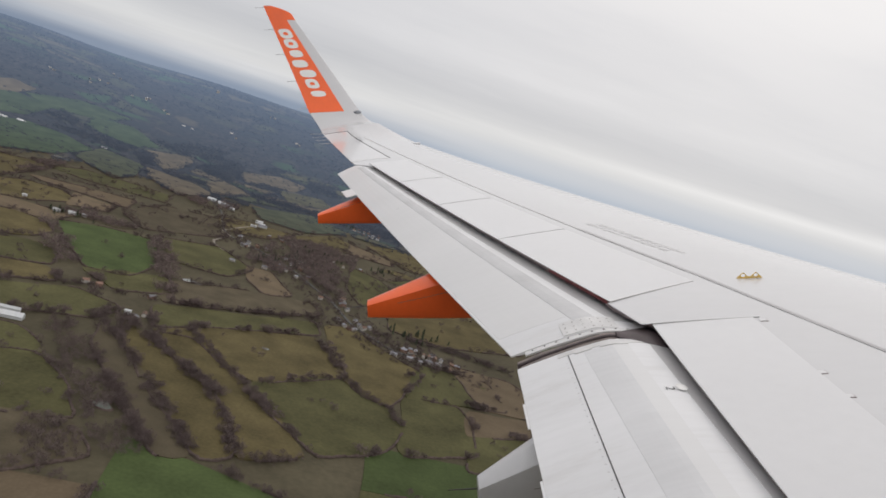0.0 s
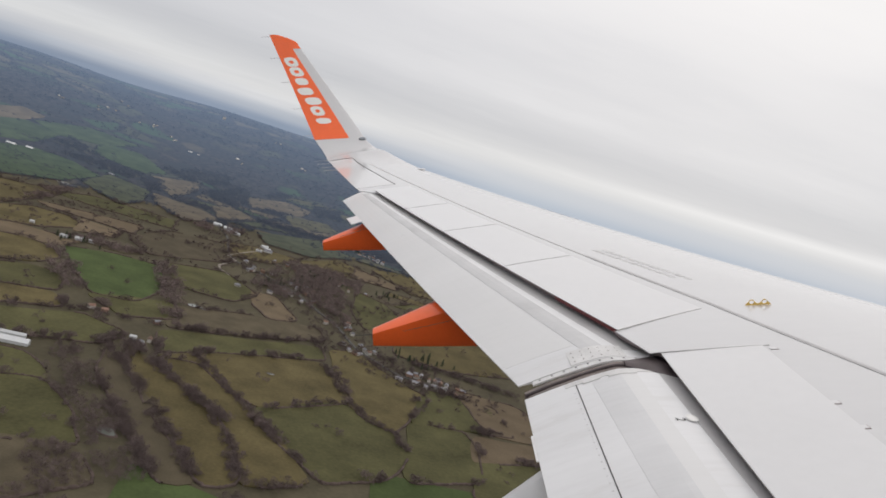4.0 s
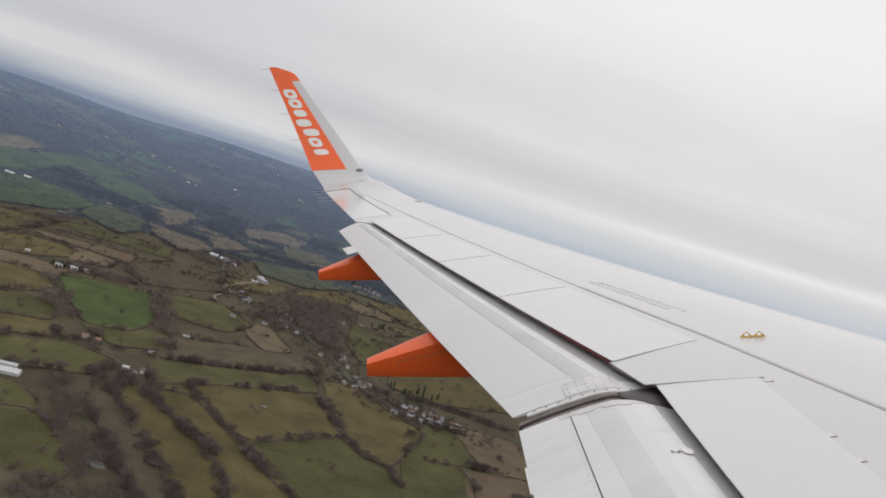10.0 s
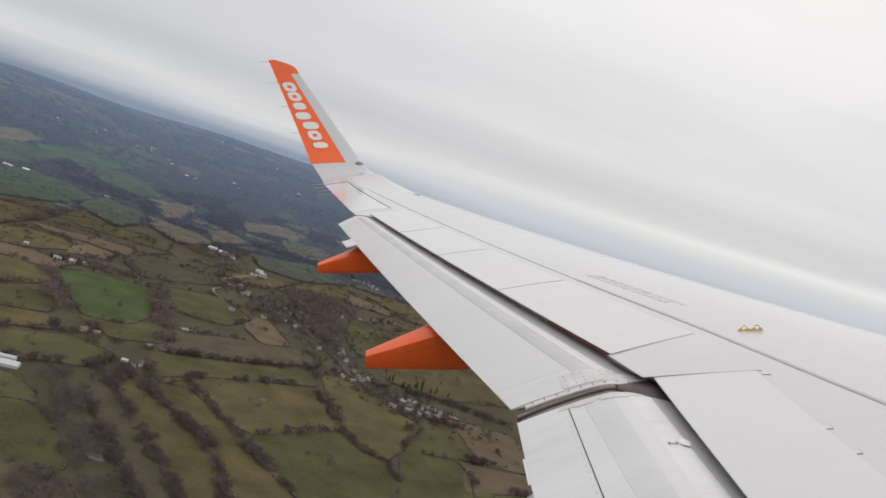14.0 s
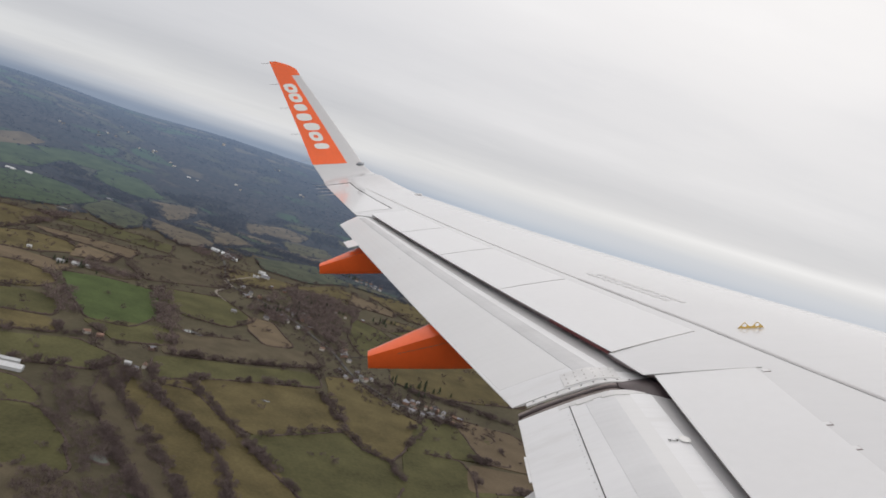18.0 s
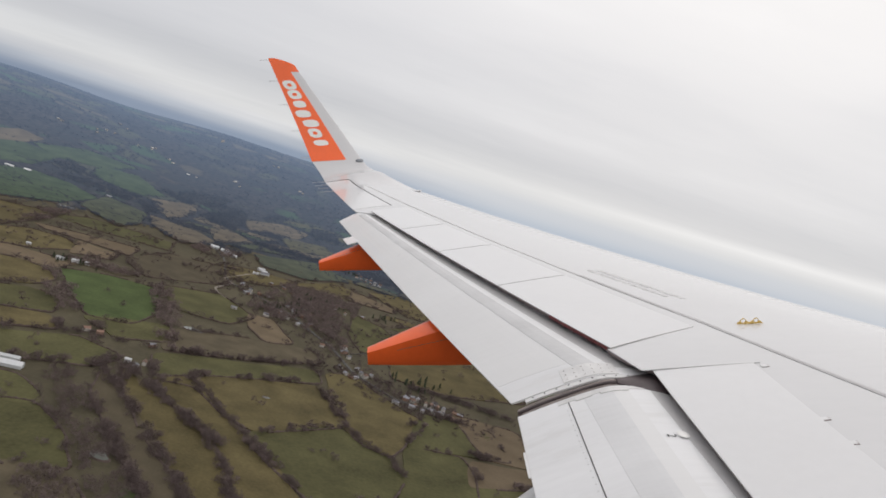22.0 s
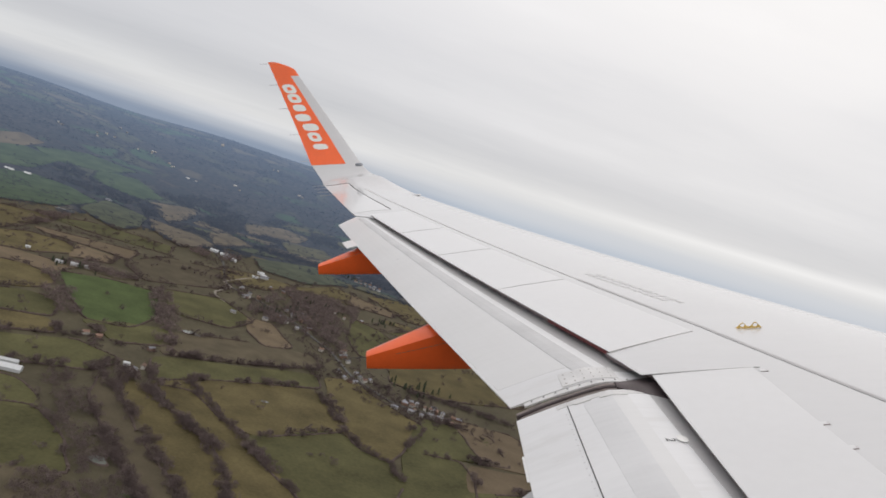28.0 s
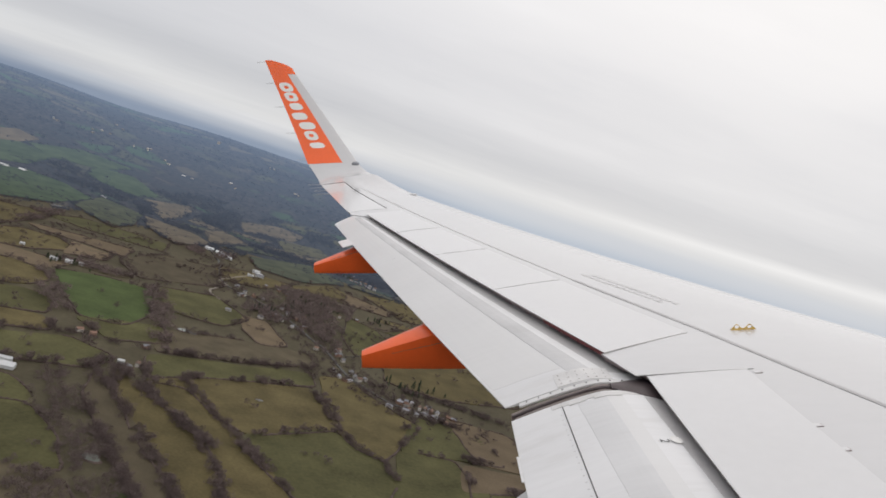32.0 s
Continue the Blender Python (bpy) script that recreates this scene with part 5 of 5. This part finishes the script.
for _ in range(900):
    p = lane_point(rnd.uniform(0.1, 0.95))
    x, y = p.x + rnd.gauss(0, 34), p.y + rnd.gauss(0, 34)
    if lane_gap(x, y) > 7:
        rows_far.append((x, y, rnd.uniform(0.4, 0.9), rnd.uniform(0, 6.3)))
single.sort(key=lambda p: p[0] ** 2 + p[1] ** 2)
for i, (x, y, sc, a) in enumerate(single):
    tm, cm = KINDS[i % len(KINDS)]
    tree = thing("tree", "bare brown winter tree standing in a hedgerow", "tree", "hedgerow trees",
                 Matrix.Translation((x, y, land_z(x, y))) @ Matrix.Rotation(a, 4, "Z") @ Matrix.Scale(sc, 4))
    part("trunk", tm, None, tree)
    part("crown", cm, None, tree)
planted([p for p in rows_far if math.hypot(p[0], p[1]) > 2150], "far_hedgerow_trees", HAZED_TREES, "far dark rows of bare hedgerow trees", "trees")
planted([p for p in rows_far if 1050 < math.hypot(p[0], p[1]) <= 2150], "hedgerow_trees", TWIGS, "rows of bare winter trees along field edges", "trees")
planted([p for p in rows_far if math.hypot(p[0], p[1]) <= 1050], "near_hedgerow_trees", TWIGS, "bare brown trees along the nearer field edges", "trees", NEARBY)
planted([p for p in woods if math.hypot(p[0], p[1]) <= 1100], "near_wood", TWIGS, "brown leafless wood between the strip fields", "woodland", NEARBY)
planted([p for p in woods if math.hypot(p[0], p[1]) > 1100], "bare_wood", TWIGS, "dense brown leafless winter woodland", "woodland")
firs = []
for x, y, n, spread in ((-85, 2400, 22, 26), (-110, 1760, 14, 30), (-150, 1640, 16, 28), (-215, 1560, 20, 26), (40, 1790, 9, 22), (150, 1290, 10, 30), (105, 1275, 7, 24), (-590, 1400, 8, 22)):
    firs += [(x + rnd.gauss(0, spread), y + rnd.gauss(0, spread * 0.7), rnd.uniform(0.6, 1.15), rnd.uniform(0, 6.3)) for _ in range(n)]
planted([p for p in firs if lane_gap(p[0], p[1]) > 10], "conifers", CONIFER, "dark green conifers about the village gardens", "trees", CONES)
planted(haze_woods, "backdrop_woods", HAZED_TREES, "hazy blue-grey woods on the far uplands", "woodland", FAINT)
planted(far_woods, "far_woodland", HAZED_TREES, "far dark leafless woodland", "woodland")

# hedges: one long lumpy bank of shrub for each field edge, joined
vs, fs = [], []
for line in hedge_lines:
    pts = []
    for (x0, y0), (x1, y1) in zip(line, line[1:]):
        for k in range(5):
            pts.append((lerp(x0, x1, k / 5), lerp(y0, y1, k / 5)))
    k0 = len(vs)
    for i, (x, y) in enumerate(pts):
        xn, yn = pts[min(i + 1, len(pts) - 1)]
        xp, yp = pts[max(i - 1, 0)]
        d = Vector((xn - xp, yn - yp))
        d = d.normalized() if d.length else Vector((1, 0))
        w, h = rnd.uniform(1.1, 2.3), rnd.uniform(1.4, 3.4)
        z = land_z(x, y)
        for s, t in ((-1, 0.0), (-0.8, 0.75), (rnd.uniform(-0.3, 0.3), 1.0), (0.8, 0.7), (1, 0.0)):
            vs.append((x - d.y * s * w, y + d.x * s * w, z + 0.4 + t * h))
    for i in range(len(pts) - 1):
        for j in range(4):
            a = k0 + i * 5 + j
            fs.append((a, a + 1, a + 6, a + 5))
tagged(part("hedges", mesh_of("hedges", vs, fs), HEDGE), "dark brown clipped winter hedges round the fields", "hedge", kind="stuff")


# ---- houses, barns, ponds ----
def house(x, y, a, w, d, h, wall, roof, chimney=True, label="", name="house", group=""):
    z = land_z(x, y) + 0.6
    ob = thing(name, label, "barn" if name == "barn" else "house", group, Matrix.Translation((x, y, z)) @ Matrix.Rotation(a, 4, "Z"))
    part("wall", box(-w / 2, w / 2, -d / 2, d / 2, -1.5, h), wall, ob)
    rise, over = d * 0.36, 0.4
    prof = [(-d / 2 - over, h - 0.2), (0, h + rise), (d / 2 + over, h - 0.2), (d / 2 + over, h - 0.45), (0, h + rise - 0.3), (-d / 2 - over, h - 0.45)]
    part("roof", loft([[Vector((sx, py, pz)) for py, pz in prof] for sx in (-w / 2 - over, w / 2 + over)], smooth=False), roof, ob)
    gab = [(-w / 2, -d / 2, h), (-w / 2, d / 2, h), (-w / 2, 0, h + rise - 0.2), (w / 2, -d / 2, h), (w / 2, d / 2, h), (w / 2, 0, h + rise - 0.2)]
    part("gables", mesh_of("gables", gab, [(0, 1, 2), (3, 4, 5), (0, 3, 5, 2), (1, 4, 5, 2)]), wall, ob)
    if chimney:
        part("chimney", box(w / 2 - 1.2, w / 2 - 0.5, -0.5, 0.5, h, h + rise + 1.3), BRICK, ob)
    return ob


rnd = random.Random(21)


def dwelling(x, y, a, group):
    white = rnd.random() < 0.5
    house(x, y, a, rnd.uniform(7, 12), rnd.uniform(5, 7), rnd.uniform(4, 5), PLASTER if white else BRICK, rnd.choice((SLATE, SLATE, TILE)), True,
          "pale rendered village house with a pitched roof" if white else "red brick village house with a pitched roof", group=group)


# the village along its lane, denser at its heart
for k in range(52):
    t = rnd.choice((rnd.uniform(0.13, 0.34), rnd.uniform(0.14, 0.26), rnd.uniform(0.36, 0.60), rnd.uniform(0.62, 0.84)))
    p, q = lane_point(t), lane_point(min(t + 0.01, 1))
    d = (q - p).normalized()
    side, off = rnd.choice((-1, 1)), rnd.uniform(11, 32)
    dwelling(p.x - d.y * side * off, p.y + d.x * side * off, math.atan2(d.y, d.x) + rnd.choice((0, math.pi / 2)) + rnd.uniform(-0.15, 0.15), "village houses")
# loose houses among the trees behind it
for x, y in ((-275, 1645), (-230, 1565), (-255, 1820), (-220, 1815), (-195, 1790), (-200, 1480), (-140, 1630), (-265, 1455), (-120, 1600), (-75, 1755), (-45, 1725), (0, 1740), (-390, 1045), (-370, 1045), (-295, 1060), (-275, 975)):
    dwelling(x, y, rnd.uniform(0, 3.1), "scattered houses")
# an estate of close rows
for row in range(3):
    for k in range(6):
        dwelling(-62 + 17 * k + rnd.uniform(-3, 3), 2465 - 10 * k - 50 * row + rnd.uniform(-5, 5), -0.3 + rnd.uniform(-0.1, 0.1), "estate houses")
for x, y, w in ((-1330, 2495, 34), (-1280, 2520, 26), (-985, 2510, 22), (-455, 2095, 24), (-490, 2110, 26), (-435, 2070, 28), (-415, 2050, 18), (-315, 1970, 20), (-295, 1920, 24), (-315, 1895, 16),
                (-300, 1945, 14), (-590, 1430, 16), (-615, 1415, 14), (-570, 1440, 10), (-295, 965, 9), (-280, 955, 8), (-985, 3325, 17), (-945, 3330, 14), (-700, 1455, 9)):
    house(x, y, rnd.uniform(-0.3, 0.3), w, min(w * 0.5, 13), 4.5, SHEET, rnd.choice((SHEET, SHEET, SLATE)), False, "pale farm barn with a sheet metal roof", "barn", "farm barns")
for x, y, w, d in ((-400, 838, 52, 11), (-408, 858, 40, 6)):
    house(x, y, 0.16, w, d, 3.6, SHEET, SHEET, False, "long pale farm shed with a shallow sheet metal roof", "barn", "farm sheds")
for x, y in ((-1490, 3450), (-1460, 3510), (-1295, 3495), (-1255, 3535), (-1130, 4210), (-505, 3655), (-720, 4025), (-1620, 3375), (-1515, 3720), (-1110, 3430), (-775, 3450)):
    for k in range(2):
        house(x + rnd.gauss(0, 22), y + rnd.gauss(0, 18), rnd.uniform(0, 3.1), rnd.uniform(10, 18), rnd.uniform(6, 8), 7, PLASTER, rnd.choice((SLATE, SLATE, SHEET)), False,
              "pale rendered farmhouse far off among trees", group="far farmhouses")


def pond(x, y, rx, ry):
    n = 24
    ring = []
    for k in range(n):
        a = 2 * math.pi * k / n
        s = 1 + 0.18 * math.sin(2 * a + x) + 0.1 * math.sin(3 * a + y)
        ring.append((x + rx * s * math.cos(a), y + ry * s * math.sin(a)))
    ob = part("pond", mesh_of("pond", [(px, py, land_z(x, y) + 1.35) for px, py in ring], [tuple(range(n))]), WATER)
    tagged(ob, "small pale farm pond in a pasture", "pond", kind="structure")
    part("bank", loft([[(x + (px - x) * s, y + (py - y) * s, land_z(x, y) + z) for px, py in ring] for s, z in ((0.98, 1.3), (1.08, 1.55), (1.3, 0.2))], caps=False, smooth=False), HEDGE, ob)


pond(-210, 682, 10, 7)
pond(-280, 1215, 15, 9)
pond(-100, 985, 6, 3)
pond(-920, 2060, 34, 12)


# ---- the airfield that the climb began from, back along the track ----
CONCRETE = paint("worn_concrete", (0.30, 0.29, 0.28), 0.9, grime=0.2, scale=0.05)
ASPHALT = paint("runway_asphalt", (0.085, 0.08, 0.08), 0.9, grime=0.25, scale=0.03)
LINE = paint("road_marking", (0.62, 0.61, 0.58), 0.7, grime=0.2, scale=0.3)
DRYGRASS = paint("dry_airfield_grass", (0.16, 0.125, 0.055), 0.95, spec=0.1, grime=0.4, scale=0.03)
REDMARK = paint("red_warning_paint", (0.55, 0.06, 0.04), 0.5, grime=0.15)
BAY_SHADE = paint("bay_shade", (0.02, 0.02, 0.022), 0.8, grime=0.2)
GREENP = paint("green_machine_paint", (0.05, 0.12, 0.06), 0.5, grime=0.2)


def flat(name, x0, x1, y0, y1, lift, material, label, category):
    """A broad level strip on the land, cut so that it follows the swells."""
    n = max(2, int((x1 - x0) / 60))
    rings = []
    for i in range(n + 1):
        x = lerp(x0, x1, i / n)
        za, zb = land_z(x, y0), land_z(x, y1)
        rings.append([(x, y0, za + lift), (x, y1, zb + lift), (x, y1, zb - 1), (x, y0, za - 1)])
    return tagged(part(name, loft(rings, smooth=False, name=name), material), label, category, kind="structure")


flat("airfield_grass", -2500, -1080, 20, 300, 0.6, DRYGRASS, "dry brown airfield grass", "grass")
runway = flat("runway", -2400, -1500, -20, 58, 0.9, ASPHALT, "dark grey tarmac runway with worn edge lines", "runway")
flat("runway_shoulder", -2400, -1500, 58, 84, 0.8, CONCRETE, "pale concrete runway shoulder", "pavement")
for y in (30, 50):
    rings = []
    for i in range(16):
        x = lerp(-2400, -1500, i / 15)
        z = lerp(land_z(x, -20), land_z(x, 58), (y + 20) / 78)
        rings.append([(x, y, z + 0.95), (x, y + 0.9, z + 0.95), (x, y + 0.9, z + 0.85), (x, y, z + 0.85)])
    part("edge_line", loft(rings, smooth=False), LINE, runway, "worn white painted line")
track = [Vector((-2300 + 70 * i, 262 + 10 * math.sin(i * 0.5))) for i in range(18)]
tagged(part("perimeter_road", ribbon(track, 7, 1.2, "perimeter_road"), TARMAC), "grey perimeter track along the airfield grass", "road", kind="structure")

# red and white equipment hut
hx, hy = -1720, 205
hut = thing("equipment_hut", "red and white airfield equipment hut on the grass", "hut", matrix=Matrix.Translation((hx, hy, land_z(hx, hy) + 0.6)))
part("wall", box(-3, 3, -1.5, 1.5, -0.5, 2.6, 0.03), PLASTER, hut)
for k in range(3):
    part("red_band", box(-2.95 + 2.1 * k, -1.95 + 2.1 * k, -1.52, 1.52, 0.2, 2.4), REDMARK, hut)
part("roof", box(-3.2, 3.2, -1.7, 1.7, 2.6, 2.75, 0.02), SHEET, hut)

# long shed with a pale roof, open bays and a yard
sx, sy = -1120, 215
shed = thing("storage_shed", "long open-fronted shed with a pale metal roof", "shed", matrix=Matrix.Translation((sx, sy, land_z(sx, sy) + 0.9)) @ Matrix.Rotation(radians(-8), 4, "Z"))
part("back_wall", box(-19, 19, 5.8, 6.1, -1, 4.6), SHEET, shed)
for e in (-19, 18.7):
    part("end_wall", box(e, e + 0.3, -6, 6, -1, 4.6), SHEET, shed)
prof = [(-6.6, 4.3), (0, 5.7), (6.6, 4.3), (6.6, 4.1), (0, 5.5), (-6.6, 4.1)]
part("roof", loft([[Vector((x, py, pz)) for py, pz in prof] for x in (-19.6, 19.6)], smooth=False), SHEET, shed)
for k in range(8):
    x = -19 + 38 * k / 7
    part("post", box(x - 0.15, x + 0.15, -6.1, -5.8, -1, 4.2), METAL, shed)
# floor coloured near black for the shade inside the open bays
part("bay_floor", box(-18.6, 18.6, -5.7, 5.7, -0.4, 0.05), BAY_SHADE, shed)
flat("yard", -1152, -1086, 190, 232, 0.8, CONCRETE, "stained concrete yard round the shed", "yard")
tractor = thing("tractor", "green tractor parked beside the shed", "tractor", matrix=Matrix.Translation((-1148, 214, land_z(-1148, 214) + 0.85)))
part("bonnet", box(0.2, 2.2, -0.45, 0.45, 0.7, 1.5, 0.12), GREENP, tractor)
part("cab", box(-1.2, 0.2, -0.8, 0.8, 0.8, 2.7, 0.1), LENS, tractor)
for x, r in ((-0.8, 0.85), (1.7, 0.55)):
    for y in (-0.95, 0.95):
        bm = bmesh.new()
        bmesh.ops.create_cone(bm, segments=20, radius1=r, radius2=r, depth=0.4, cap_ends=True, matrix=Matrix.Translation((x, y, r)) @ Matrix.Rotation(radians(90), 4, "X"))
        part("wheel", bm, SEAL, tractor)


# stored white airliners beyond the trees
def airliner(x, y, a):
    ob = thing("parked_airliner", "white stored airliner parked beside the woods", "aircraft", "stored airliners", Matrix.Translation((x, y, land_z(x, y) + 3.6)) @ Matrix.Rotation(a, 4, "Z"))
    rings = []
    for i in range(25):
        t = i / 24
        r = 2.0 * (math.sin(min(t / 0.14, 1) * math.pi / 2) ** 0.6 if t < 0.14 else 1.0 if t < 0.68 else max(0.08, 1 - ((t - 0.68) / 0.32) ** 1.6))
        r = max(r, 0.06)
        up = 0.0 if t < 0.68 else 1.3 * ((t - 0.68) / 0.32) ** 1.4
        rings.append([Vector((19 - 38 * t, r * math.cos(k * math.pi / 8), up + r * math.sin(k * math.pi / 8))) for k in range(16)])
    part("fuselage", loft(rings), WHITE, ob)
    for s in (-1, 1):
        part("wing", loft([[Vector((xn - c * f, yy * s, zz + d)) for f, d in ((0, 0), (0.3, 0.22), (1, 0), (0.3, -0.15))] for xn, c, yy, zz in ((4.5, 6.2, 1.6, -1.2), (1.2, 3.8, 6.4, -0.8), (-4.6, 1.5, 17, 0.3))], smooth=False), WHITE, ob)
        part("tailplane", loft([[Vector((xn - c * f, yy * s, 1.1 + d)) for f, d in ((0, 0), (0.3, 0.1), (1, 0), (0.3, -0.1))] for xn, c, yy in ((-14.5, 3.6, 0.5), (-17.2, 1.5, 6.2))], smooth=False), WHITE, ob)
        eng = bmesh.new()
        bmesh.ops.create_cone(eng, segments=18, radius1=1.0, radius2=0.75, depth=3.6, cap_ends=True, matrix=Matrix.Translation((3.6, 5.7 * s, -2.0)) @ Matrix.Rotation(radians(-90), 4, "Y"))
        part("engine", eng, GREYP, ob)
    part("fin", loft([[Vector((xn - c * f, w, zz)) for f, w in ((0, 0), (0.3, 0.18), (1, 0), (0.3, -0.18))] for xn, c, zz in ((-12.5, 5.8, 1.6), (-17.3, 2.2, 7.6))], smooth=False), WHITE, ob)
    for px, py in ((12.5, 0), (-1.5, 3.6), (-1.5, -3.6)):
        part("wheel_leg", box(px - 0.15, px + 0.15, py - 0.15, py + 0.15, -3.2, -1.6), METAL, ob)
        bm = bmesh.new()
        bmesh.ops.create_cone(bm, segments=16, radius1=0.55, radius2=0.55, depth=0.7, cap_ends=True, matrix=Matrix.Translation((px, py, -3.05)) @ Matrix.Rotation(radians(90), 4, "X"))
        part("wheel", bm, SEAL, ob)


for k in range(3):
    airliner(-1430 + 34 * k, 560 + 30 * k, radians(24))
flat("parking_apron", -1500, -1320, 530, 650, 0.55, CONCRETE, "pale concrete parking apron", "pavement")

# brown wood between the airfield and the farmland, with a pale lake
r = random.Random(33)
belt = []
while len(belt) < 1500:
    x, y = r.uniform(-2300, -700), r.uniform(300, 520)
    if not (-1520 < x < -1300 and y > 500) and math.hypot((x + 760) / 70, (y - 330) / 45) > 1.2:
        belt.append((x, y, r.uniform(0.6, 1.1), r.uniform(0, 6.3)))
planted(belt, "airfield_wood", TWIGS, "brown leafless wood along the airfield edge", "woodland", FAINT)
pond(-760, 330, 62, 36)
